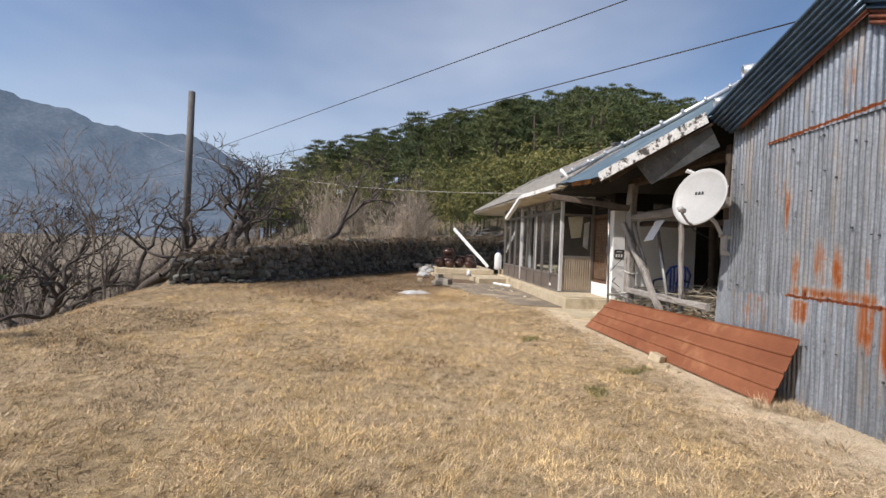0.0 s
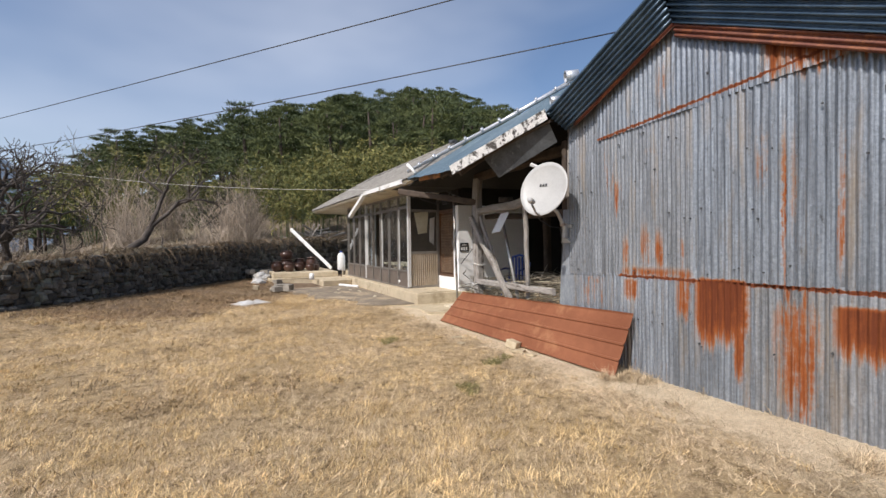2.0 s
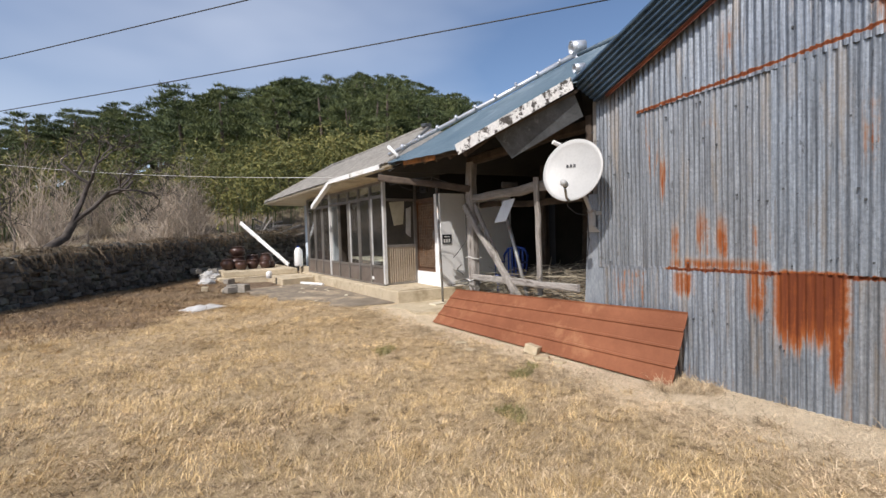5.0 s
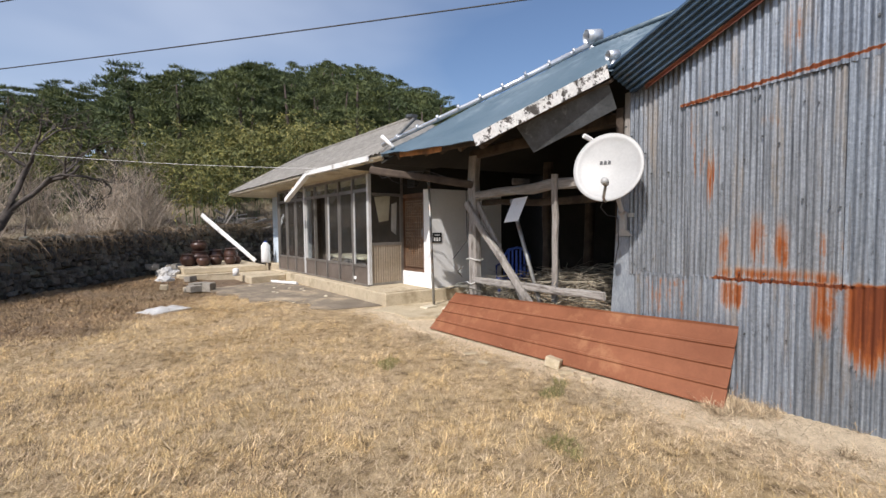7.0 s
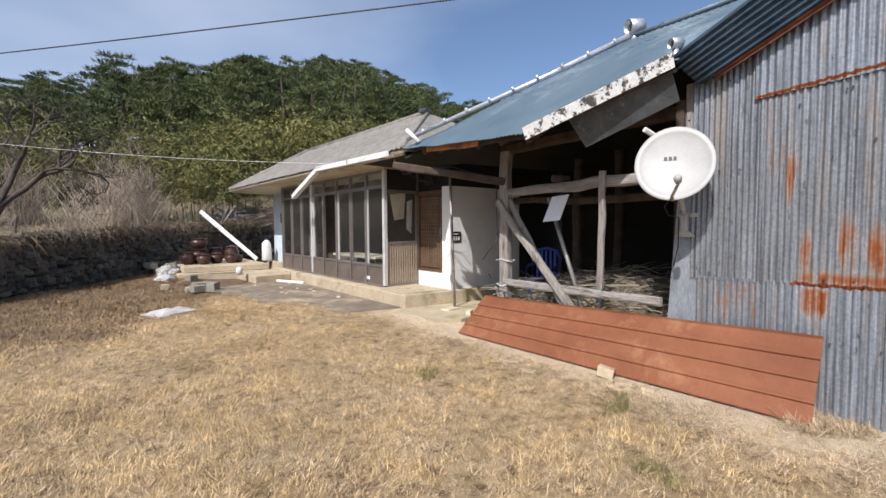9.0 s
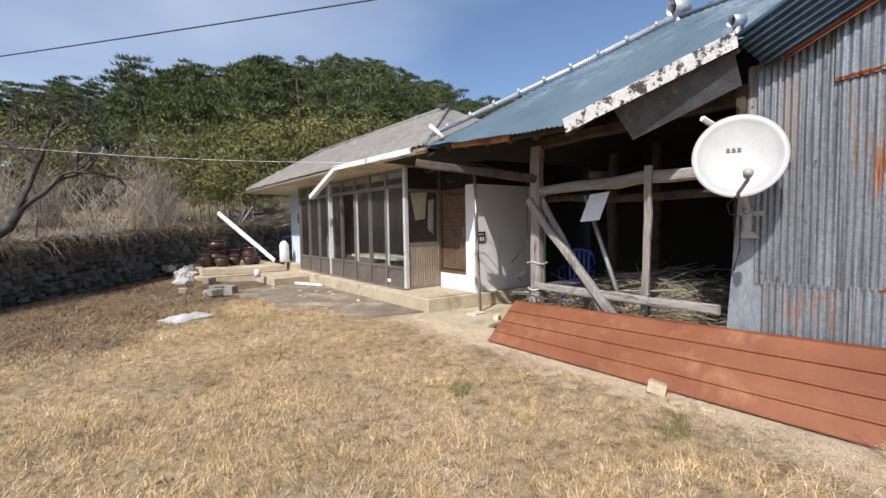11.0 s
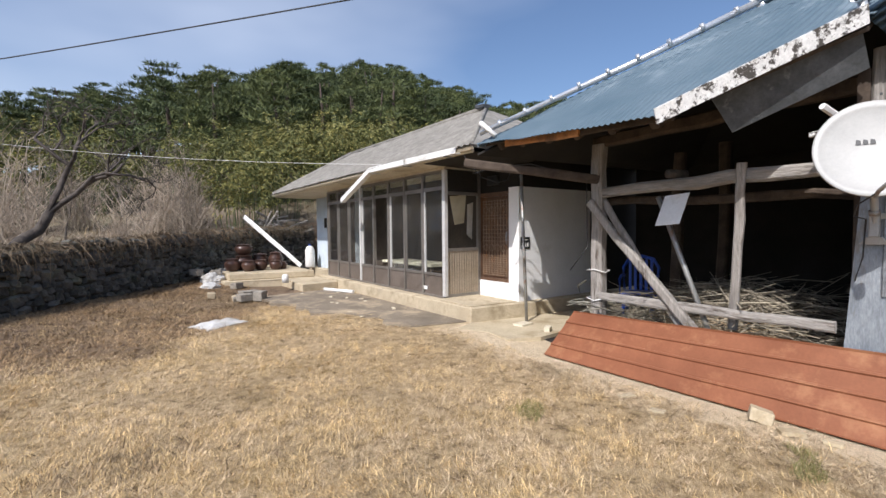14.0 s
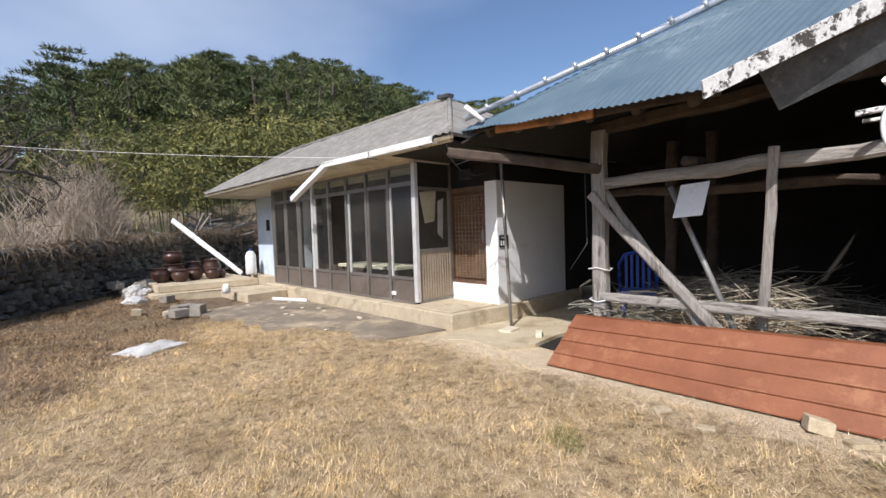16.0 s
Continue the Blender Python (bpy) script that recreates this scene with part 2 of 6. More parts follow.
def yard_mat():
    """Soil of the yard: bare earth between the grass, brown litter before the wall, pale trodden mud along the shed."""
    m, t, b, geo = base_mat("yard_soil", 0.95, 0.0, 0.2)
    pos = geo.outputs["Position"]
    sep = t.nodes.new("ShaderNodeSeparateXYZ")
    t.links.new(pos, sep.inputs[0])
    x, y = sep.outputs["X"], sep.outputs["Y"]
    coarse, mid, fine = noise_of(t, pos, 1.3, 6, 0.6), noise_of(t, pos, 7.0, 8, 0.75), noise_of(t, pos, 70, 5, 0.75)
    soil = ramp(t, mid, [(0.36, (0.16, 0.108, 0.055)), (0.48, (0.42, 0.305, 0.165)), (0.66, (0.66, 0.50, 0.295))])
    leaf = ramp(t, mid, [(0.33, (0.085, 0.058, 0.040)), (0.5, (0.20, 0.14, 0.092)), (0.68, (0.33, 0.245, 0.165))])
    mud = ramp(t, mid, [(0.3, (0.62, 0.485, 0.32)), (0.7, (0.86, 0.71, 0.50))])
    drift = calc(t, "MULTIPLY", calc(t, "SUBTRACT", coarse, 0.5), 5.0)
    nibble = calc(t, "MULTIPLY", calc(t, "SUBTRACT", mid, 0.5), 2.2)
    line = calc(t, "MINIMUM", calc(t, "SUBTRACT", calc(t, "SUBTRACT", y, 6.0), calc(t, "MULTIPLY", x, 1.25)), calc(t, "ADD", calc(t, "ADD", y, 1.75), calc(t, "MULTIPLY", x, 0.3)))
    before_wall = ease(t, calc(t, "ADD", calc(t, "ADD", line, drift), nibble), -0.6, 0.9)
    bare = calc(t, "MULTIPLY", ease(t, calc(t, "ADD", calc(t, "SUBTRACT", calc(t, "MULTIPLY", x, -0.28), 2.4), calc(t, "ADD", drift, nibble)), 0.2, 1.3), 0.8)
    col = mixed(t, calc(t, "MAXIMUM", before_wall, bare), soil, leaf)
    edge = calc(t, "ADD", x, calc(t, "ADD", calc(t, "MULTIPLY", drift, 0.28), calc(t, "MULTIPLY", nibble, 0.45)))
    trodden = calc(t, "MULTIPLY", ease(t, edge, -1.35, -0.75), ease(t, y, -0.6, -1.4))
    col = mixed(t, trodden, col, mud)
    col = mixed(t, 1.0, col, ramp(t, fine, [(0.28, (0.62, 0.62, 0.62)), (0.72, (1.2, 1.2, 1.2))]), "MULTIPLY")
    t.links.new(col, b.inputs["Base Color"])
    bumped(t, b, calc(t, "ADD", fine, mid), 0.9, 0.03)
    return m


def glass_mat(name, tint=(0.75, 0.78, 0.78), dusty=0.03):
    m, t, b, geo = base_mat(name, 0.03, 0.0, 0.5)
    b.inputs["Base Color"].default_value = (*tint, 1)
    b.inputs["Transmission Weight"].default_value = 1.0
    b.inputs["IOR"].default_value = 1.05
    b.inputs["Coat Weight"].default_value = 1.0
    b.inputs["Coat Roughness"].default_value = 0.02
    d = t.nodes.new("ShaderNodeBsdfDiffuse")
    d.inputs["Color"].default_value = (0.32, 0.31, 0.29, 1)
    mixs = t.nodes.new("ShaderNodeMixShader")
    f = ramp(t, noise_of(t, geo.outputs["Position"], 3.5, 6, 0.7, (1, 1, 0.5)), [(0.35, (dusty * 0.4,) * 3), (0.7, (dusty * 1.3,) * 3)])
    t.links.new(f, mixs.inputs["Fac"])
    t.links.new(b.outputs[0], mixs.inputs[1])
    t.links.new(d.outputs[0], mixs.inputs[2])
    t.links.new(mixs.outputs[0], t.nodes["Material Output"].inputs["Surface"])
    return m


M_SOIL = yard_mat()
M_STRAW = leafy("dry_grass", (0.33, 0.22, 0.10), (1.0, 0.80, 0.51), 0.7, patch=(13.0, (0.44, 0.40, 0.33), (1.2, 1.16, 1.06)), drift=(1.5, (0.60, 0.57, 0.48), (1.14, 1.12, 1.08)))
M_STRAW_GREY = leafy("grey_dry_grass", (0.27, 0.19, 0.12), (0.97, 0.78, 0.56), 0.8, patch=(11.0, (0.42, 0.38, 0.34), (1.18, 1.14, 1.08)), drift=(1.2, (0.62, 0.61, 0.58), (1.12, 1.10, 1.08)))
M_WEED = leafy("dead_weeds", (0.10, 0.068, 0.046), (0.42, 0.31, 0.205), 0.85, patch=(6.0, (0.5, 0.47, 0.45), (1.15, 1.1, 1.05)))
M_GREEN = leafy("green_weeds", (0.13, 0.13, 0.055), (0.25, 0.235, 0.11), 0.7)
M_CONC = surf("concrete", (0.42, 0.345, 0.235), (0.58, 0.49, 0.345), 2.2, 60, 0.9, bump=0.4, stain=(0.30, 0.24, 0.15), stain_scale=2.4)
M_APRON = surf("old_concrete_apron", (0.155, 0.125, 0.092), (0.27, 0.222, 0.162), 1.9, 45, 0.92, bump=0.6, stain=(0.44, 0.35, 0.235), stain_scale=1.5, stain_at=(0.5, 0.66))
M_PATH = surf("dry_mud", (0.44, 0.36, 0.24), (0.58, 0.49, 0.34), 2.0, 35, 0.95, bump=0.6, dist=0.02, stain=(0.30, 0.23, 0.13), stain_scale=1.5)
M_STONE = surf("field_stone", (0.045, 0.044, 0.040), (0.13, 0.122, 0.105), 5, 40, 0.9, bump=0.6, island=0.5, stain=(0.085, 0.095, 0.07), stain_scale=2.5)
M_RUBBLE = surf("grey_rubble", (0.21, 0.185, 0.15), (0.37, 0.335, 0.28), 5, 40, 0.92, bump=0.7, dist=0.02, stain=(0.13, 0.115, 0.095), stain_scale=4)
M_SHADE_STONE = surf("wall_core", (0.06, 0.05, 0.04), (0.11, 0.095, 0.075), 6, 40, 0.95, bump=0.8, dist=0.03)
M_WHITE = surf("whitewash", (0.79, 0.785, 0.77), (0.87, 0.865, 0.85), 1.5, 30, 0.85, bump=0.25, stain=(0.58, 0.55, 0.48), stain_scale=1.1, stain_at=(0.6, 0.8), grain_range=(0.95, 1.03))
M_BLUEWALL = surf("pale_blue_paint", (0.55, 0.64, 0.72), (0.66, 0.73, 0.79), 1.5, 30, 0.8, bump=0.2, stain=(0.45, 0.47, 0.48))
M_CREAM = surf("cream_soffit", (0.60, 0.52, 0.38), (0.72, 0.65, 0.50), 2, 30, 0.8, bump=0.2, stain=(0.42, 0.35, 0.24))
M_ALU = surf("bronze_aluminium", (0.22, 0.20, 0.18), (0.32, 0.295, 0.265), 2, 50, 0.45, 0.6, bump=0.08)
M_ALU_LIGHT = surf("bright_aluminium", (0.58, 0.57, 0.55), (0.72, 0.71, 0.69), 2, 50, 0.45, 0.25, bump=0.08)
M_BROWN = surf("brown_panel", (0.13, 0.105, 0.085), (0.19, 0.155, 0.13), 2, 40, 0.55, 0.2, bump=0.1)
M_TAN = surf("tan_ribbed_panel", (0.30, 0.24, 0.17), (0.40, 0.33, 0.25), 2, 40, 0.5, 0.3, bump=0.1)
M_GRILLE = surf("worn_bronze_grille", (0.22, 0.15, 0.10), (0.40, 0.29, 0.20), 6, 40, 0.5, 0.35, bump=0.15, stain=(0.36, 0.17, 0.07), stain_scale=5)
M_DOOR = surf("brown_iron_door", (0.13, 0.075, 0.05), (0.21, 0.13, 0.085), 4, 40, 0.55, 0.4, bump=0.2, stain=(0.30, 0.14, 0.06))
M_GLASS = glass_mat("dusty_glass")
# Near-black colour painted in for shade: barn inside, under the eave, openings
M_DARK = surf("shade_black", (0.013, 0.011, 0.009), (0.027, 0.023, 0.019), 2, 30, 0.9, bump=0.2)
# Plaster tone lowered to paint in the dimness behind the porch glass
M_ROOM = surf("room_shade_plaster", (0.055, 0.044, 0.035), (0.10, 0.08, 0.062), 2, 30, 0.9, bump=0.2)
M_SLATE = surf("cement_roof_sheet", (0.165, 0.152, 0.132), (0.29, 0.272, 0.24), 5, 50, 0.92, bump=0.5, stain=(0.17, 0.16, 0.135), stain_scale=2.2, island=0.12)
M_BLUE_ROOF = surf("faded_blue_roof", (0.075, 0.118, 0.150), (0.12, 0.165, 0.198), 1.4, 40, 0.5, 0.1, bump=0.06, stain=(0.22, 0.27, 0.30), stain_scale=0.9, grain_range=(0.93, 1.05))
M_TEAL_ROOF = surf("dark_teal_sheet", (0.036, 0.066, 0.105), (0.09, 0.14, 0.195), 3, 40, 0.33, 0.4, bump=0.08, stain=(0.10, 0.10, 0.10), stain_scale=4, stain_at=(0.58, 0.74))
M_ZINC_CAP = surf("zinc_flashing", (0.55, 0.57, 0.60), (0.72, 0.74, 0.76), 3, 40, 0.35, 0.6, bump=0.1)
M_PEEL = surf("peeling_white_paint", (0.74, 0.73, 0.71), (0.82, 0.82, 0.80), 3, 40, 0.7, bump=0.4, stain=(0.07, 0.062, 0.055), stain_scale=11.0, stain_at=(0.51, 0.56))
M_ORANGE = surf("orange_eave_board", (0.46, 0.19, 0.06), (0.62, 0.28, 0.10), 2, 30, 0.75, bump=0.3, stain=(0.15, 0.08, 0.04))
M_VINE = leafy("dead_vine", (0.13, 0.09, 0.062), (0.34, 0.245, 0.17), 0.9)
M_WOOD = surf("grey_weathered_wood", (0.21, 0.185, 0.16), (0.47, 0.44, 0.405), 6, 60, 0.9, bump=0.9, dist=0.015, stretch=(1, 1, 0.12), stain=(0.085, 0.066, 0.052), stain_scale=6, stain_at=(0.53, 0.62), grain_range=(0.6, 1.2))
M_WOODH = surf("grey_beam_wood", (0.22, 0.195, 0.17), (0.48, 0.45, 0.41), 6, 60, 0.9, bump=0.9, dist=0.015, stretch=(1, 0.12, 1), stain=(0.085, 0.066, 0.052), stain_scale=6, stain_at=(0.53, 0.62), grain_range=(0.6, 1.2))
# Old wood toned down, under-roof shade put into its colour
M_DKWOOD = surf("shade_toned_old_wood", (0.045, 0.032, 0.024), (0.10, 0.074, 0.054), 5, 50, 0.9, bump=0.6)
M_STICK = leafy("brushwood", (0.075, 0.066, 0.058), (0.44, 0.405, 0.36), 0.85)
M_ZINC = rusty_zinc("zinc_clean", 0.0)
M_ZINC_M = rusty_zinc("zinc_spotted", 0.03, (0.155, 0.165, 0.178), (0.31, 0.325, 0.345))
M_FLASHING = surf("smooth_zinc_sheet", (0.25, 0.28, 0.31), (0.38, 0.41, 0.44), 5, 40, 0.5, 0.4, bump=0.06, stain=(0.22, 0.19, 0.15), stain_scale=3.0, stretch=(1, 2, 0.5))
M_RUSTDARK = surf("dark_rust", (0.085, 0.027, 0.019), (0.185, 0.062, 0.036), 4, 40, 0.6, bump=0.3, stain=(0.27, 0.10, 0.04), stain_scale=6)
M_TIN = surf("blackened_tin", (0.045, 0.048, 0.05), (0.11, 0.115, 0.12), 4, 40, 0.6, 0.2, bump=0.2, stain=(0.2, 0.2, 0.19), stain_scale=5, stain_at=(0.6, 0.75))
M_PANEL = surf("rust_red_sheet", (0.185, 0.066, 0.031), (0.275, 0.108, 0.053), 1.6, 50, 0.6, 0.1, bump=0.04, stain=(0.40, 0.20, 0.10), stain_scale=1.7, stain_at=(0.52, 0.75), grain_range=(0.88, 1.08), spec=0.25)
M_DISH = surf("white_dish_enamel", (0.355, 0.35, 0.335), (0.42, 0.415, 0.395), 2.5, 40, 0.45, bump=0.04, grain_range=(0.93, 1.05))
M_GREYPAINT = surf("grey_steel", (0.30, 0.30, 0.29), (0.42, 0.42, 0.40), 6, 50, 0.5, 0.5, bump=0.15, stain=(0.26, 0.13, 0.07), stain_scale=5)
M_BLACK = surf("black_plastic", (0.02, 0.02, 0.022), (0.035, 0.035, 0.037), 6, 40, 0.5, bump=0.05)
M_PVC = surf("white_gutter", (0.72, 0.71, 0.68), (0.82, 0.81, 0.79), 2, 30, 0.5, bump=0.08, stain=(0.52, 0.49, 0.43), stain_scale=2.2, grain_range=(0.93, 1.05))
M_JAR = surf("onggi_glaze", (0.05, 0.026, 0.019), (0.095, 0.05, 0.036), 4, 30, 0.33, bump=0.08)
M_CLOTH = surf("dirty_plastic_sheet", (0.42, 0.41, 0.39), (0.62, 0.61, 0.58), 4, 30, 0.6, bump=0.3, stain=(0.40, 0.36, 0.30))
M_FABRIC = surf("yellowed_cloth", (0.50, 0.46, 0.33), (0.62, 0.58, 0.44), 4, 80, 0.9, bump=0.3)
M_BLUEP = surf("blue_plastic", (0.018, 0.055, 0.28), (0.035, 0.09, 0.40), 3, 30, 0.4, bump=0.05)
M_BARK = surf("bark", (0.055, 0.045, 0.038), (0.12, 0.10, 0.085), 8, 40, 0.95, bump=0.8, dist=0.02)
M_TWIG = surf("grey_brown_twigs", (0.13, 0.105, 0.085), (0.25, 0.21, 0.17), 8, 40, 0.95, bump=0.4, island=0.3)
M_PALEBARK = surf("pale_twigs", (0.30, 0.24, 0.18), (0.50, 0.415, 0.325), 8, 40, 0.95, bump=0.4, island=0.25)
M_PINEBARK = surf("pine_bark", (0.06, 0.045, 0.038), (0.12, 0.09, 0.075), 6, 30, 0.95, bump=0.8, dist=0.03)
M_PINE = leafy("pine_needles", (0.034, 0.055, 0.027), (0.15, 0.18, 0.078), 0.6, patch=(0.7, (0.62, 0.68, 0.70), (1.22, 1.18, 1.05)))
M_BAMBOO = leafy("bamboo_leaves", (0.060, 0.076, 0.026), (0.29, 0.275, 0.105), 0.55, patch=(0.8, (0.42, 0.50, 0.45), (1.35, 1.26, 1.0)))
M_POLE = surf("grey_pole", (0.095, 0.088, 0.08), (0.17, 0.158, 0.145), 4, 40, 0.9, bump=0.5, stretch=(1, 1, 0.15))
M_FIELD = surf("far_field", (0.13, 0.105, 0.075), (0.22, 0.175, 0.12), 0.15, 2.0, 0.95, bump=0.5, stain=(0.13, 0.125, 0.06), stain_scale=0.08)
# Floor coloured dark so that gaps between the clumps read as shaded
M_FOREST = surf("forest_floor_shade", (0.040, 0.036, 0.022), (0.085, 0.075, 0.045), 0.6, 6.0, 0.95, bump=0.6)
M_MOUNT = surf("far_mountain_haze", (0.05, 0.06, 0.07), (0.11, 0.12, 0.13), 0.02, 0.16, 1.0, bump=0.0, spec=0.0, stain=(0.055, 0.07, 0.085), stain_scale=0.06, grain_range=(0.55, 1.3))
# Blue emission stands in for the haze over the far ridges
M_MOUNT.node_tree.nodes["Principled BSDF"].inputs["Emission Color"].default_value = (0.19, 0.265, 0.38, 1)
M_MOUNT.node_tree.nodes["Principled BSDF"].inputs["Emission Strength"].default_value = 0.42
M_WIRE = surf("cable", (0.03, 0.03, 0.032), (0.05, 0.05, 0.052), 6, 40, 0.6, bump=0.02)


# ---- mesh helpers ----
def mesh_ob(name, verts, faces, mat, smooth=False):
    me = bpy.data.meshes.new(name)
    me.from_pydata([tuple(v) for v in verts], [], [tuple(int(i) for i in f) for f in faces])
    me.materials.append(mat)
    if smooth:
        me.polygons.foreach_set("use_smooth", [True] * len(me.polygons))
    me.update()
    return new(name, me)


def quads_ob(name, verts, n, k, mat):
    """A mesh of n loose faces of k corners each, corner after corner."""
    me = bpy.data.meshes.new(name)
    me.vertices.add(n * k)
    me.vertices.foreach_set("co", np.asarray(verts, dtype=np.float32).ravel())
    me.loops.add(n * k)
    me.loops.foreach_set("vertex_index", np.arange(n * k, dtype=np.int32))
    me.polygons.add(n)
    me.polygons.foreach_set("loop_start", np.arange(0, n * k, k, dtype=np.int32))
    me.update(calc_edges=True)
    me.validate()
    me.materials.append(mat)
    return new(name, me)


def thing(name, label, category, at=(0, 0, 0), group="", kind=""):
    e = new(name)
    e.location = at
    return tagged(e, label, category, group, kind)


def under(ob, parent, label=""):
    ob.parent = parent
    if parent.type == "EMPTY":
        ob.matrix_parent_inverse = Matrix.Translation(-parent.location)
    return tagged(ob, label)


def part(name, bm, material, parent=None, label="", smooth=False, bevel=0.0):
    if bevel:
        bmesh.ops.bevel(bm, geom=bm.edges[:], offset=bevel, segments=1, affect="EDGES", clamp_overlap=True)
    bmesh.ops.recalc_face_normals(bm, faces=bm.faces[:])
    me = bpy.data.meshes.new(name)
    bm.to_mesh(me)
    bm.free()
    me.materials.append(material)
    if smooth:
        me.polygons.foreach_set("use_smooth", [True] * len(me.polygons))
    ob = new(name, me)
    if parent:
        under(ob, parent, label)
    return ob


def hexa(bm, pts):
    """Eight corners: four below, four above, both in the same turn."""
    v = [bm.verts.new(p) for p in pts]
    for f in ((3, 2, 1, 0), (4, 5, 6, 7), (0, 1, 5, 4), (1, 2, 6, 5), (2, 3, 7, 6), (3, 0, 4, 7)):
        bm.faces.new([v[i] for i in f])


def box(x0, x1, y0, y1, z0, z1, bm=None):
    bm = bm or bmesh.new()
    hexa(bm, [(x0, y0, z0), (x1, y0, z0), (x1, y1, z0), (x0, y1, z0), (x0, y0, z1), (x1, y0, z1), (x1, y1, z1), (x0, y1, z1)])
    return bm


def prism(outline, z0, z1, bm=None):
    bm = bm or bmesh.new()
    lo = [bm.verts.new((x, y, z0)) for x, y in outline]
    hi = [bm.verts.new((x, y, z1)) for x, y in outline]
    n = len(outline)
    bm.faces.new(lo[::-1])
    bm.faces.new(hi)
    for i in range(n):
        bm.faces.new((lo[i], lo[(i + 1) % n], hi[(i + 1) % n], hi[i]))
    return bm


def slab(corners, thick, bm=None):
    """A plate with the given top corners, thick along its normal downwards."""
    bm = bm or bmesh.new()
    c = [Vector(p) for p in corners]
    n = (c[1] - c[0]).cross(c[2] - c[0]).normalized() * thick
    if n.z < 0:
        n = -n
    lo = [bm.verts.new(p - n) for p in c]
    hi = [bm.verts.new(p) for p in c]
    k = len(c)
    bm.faces.new(lo[::-1])
    bm.faces.new(hi)
    for i in range(k):
        bm.faces.new((lo[i], lo[(i + 1) % k], hi[(i + 1) % k], hi[i]))
    return bm


def tube(points, radii, sides=8, bm=None, caps=True):
    bm = bm or bmesh.new()
    pts = [Vector(p) for p in points]
    rings = []
    for i, p in enumerate(pts):
        d = (pts[min(i + 1, len(pts) - 1)] - pts[max(i - 1, 0)]).normalized()
        a = d.orthogonal().normalized() if abs(d.z) > 0.98 else d.cross(Vector((0, 0, 1))).normalized()
        b = d.cross(a)
        r = radii[i] if isinstance(radii, (list, tuple)) else radii
        rings.append([bm.verts.new(p + r * (math.cos(2 * math.pi * k / sides) * a + math.sin(2 * math.pi * k / sides) * b)) for k in range(sides)])
    for q, w in zip(rings, rings[1:]):
        for k in range(sides):
            bm.faces.new((q[k], q[(k + 1) % sides], w[(k + 1) % sides], w[k]))
    if caps:
        bm.faces.new(rings[0][::-1])
        bm.faces.new(rings[-1])
    return bm


def timber(p0, p1, w, h, wob=0.012, n=7, seed=0, bm=None):
    """An old hewn beam: a four-sided bar with worn edges that wanders a little along its length."""
    rnd = random.Random(seed)
    bm = bm or bmesh.new()
    a, b = Vector(p0), Vector(p1)
    d = (b - a).normalized()
    s = d.cross(Vector((0, 0, 1)))
    s = Vector((1, 0, 0)) if s.length < 0.2 else s.normalized()
    u = s.cross(d)
    rings = []
    for i in range(n):
        f = i / (n - 1)
        c = a.lerp(b, f) + s * rnd.uniform(-wob, wob) + u * rnd.uniform(-wob, wob)
        ws, hs = w / 2 * rnd.uniform(0.88, 1.08), h / 2 * rnd.uniform(0.88, 1.08)
        k = 0.62
        ring = [(ws, hs * k), (ws * k, hs), (-ws * k, hs), (-ws, hs * k), (-ws, -hs * k), (-ws * k, -hs), (ws * k, -hs), (ws, -hs * k)]
        rings.append([bm.verts.new(c + s * x + u * y) for x, y in ring])
    for q, v in zip(rings, rings[1:]):
        for k in range(8):
            bm.faces.new((q[k], q[(k + 1) % 8], v[(k + 1) % 8], v[k]))
    bm.faces.new(rings[0][::-1])
    bm.faces.new(rings[-1])
    return bm


def corrugated(name, origin, e, g, s0, s1, low, high, mat, pitch=0.07, amp=0.011, rows=6, sag=0.0, seed=0, thick=0.0, split=True):
    """A wavy sheet: waves follow one another along e, the sheet runs up along g from low(s) to high(s)."""
    rnd = random.Random(seed)
    o, e, g = Vector(origin), Vector(e).normalized(), Vector(g).normalized()
    n = e.cross(g).normalized()
    cols = max(4, int((s1 - s0) / pitch * 6))
    ph = rnd.uniform(0, 6.28)
    verts, faces = [], []
    for i in range(cols + 1):
        s = s0 + (s1 - s0) * i / cols
        lo, hi = low(s), high(s)
        lo2 = lo + rnd.uniform(-0.004, 0.004)
        for j in range(rows + 1):
            q = lo2 + (hi - lo2) * j / rows
            wave = amp * math.sin(2 * math.pi * s / pitch + ph)
            dent = sag * noise.noise(Vector((s * 1.7, q * 1.7, seed * 3.1)))
            verts.append(o + e * s + g * q + n * (wave + dent))
    for i in range(cols):
        for j in range(rows):
            k = i * (rows + 1) + j
            faces.append((k, k + rows + 1, k + rows + 2, k + 1))
    ob = mesh_ob(name, verts, faces, mat, True)
    if thick:
        mod = ob.modifiers.new("thickness", "SOLIDIFY")
        mod.thickness = thick
        mod.offset = 0
        if split:
            ob.modifiers.new("edges", "EDGE_SPLIT").split_angle = radians(65)
    return ob


# ---- ground ----
WALL = [(-10.0, 0.9), (-8.3, 1.6), (-6.9, 3.4), (-5.6, 5.2), (-3.9, 7.5), (-2.4, 9.3), (-1.1, 10.4), (1.5, 11.6)]
PROFILE = [(-60, -0.1), (-20, -0.1), (-17, 0.05), (-13.4, 0.146), (-10, 0.197), (-5.5, 0.238), (0, 0.257), (4.6, 0.289), (10, 0.315), (18.7, 0.347), (26, 0.364), (30, 0.35), (34, 0.325), (37.5, 0.297), (41, 0.278), (60, 0.25), (100, 0.1), (180, 0.0)]
EYE_XY = (-4.7, -8.0)


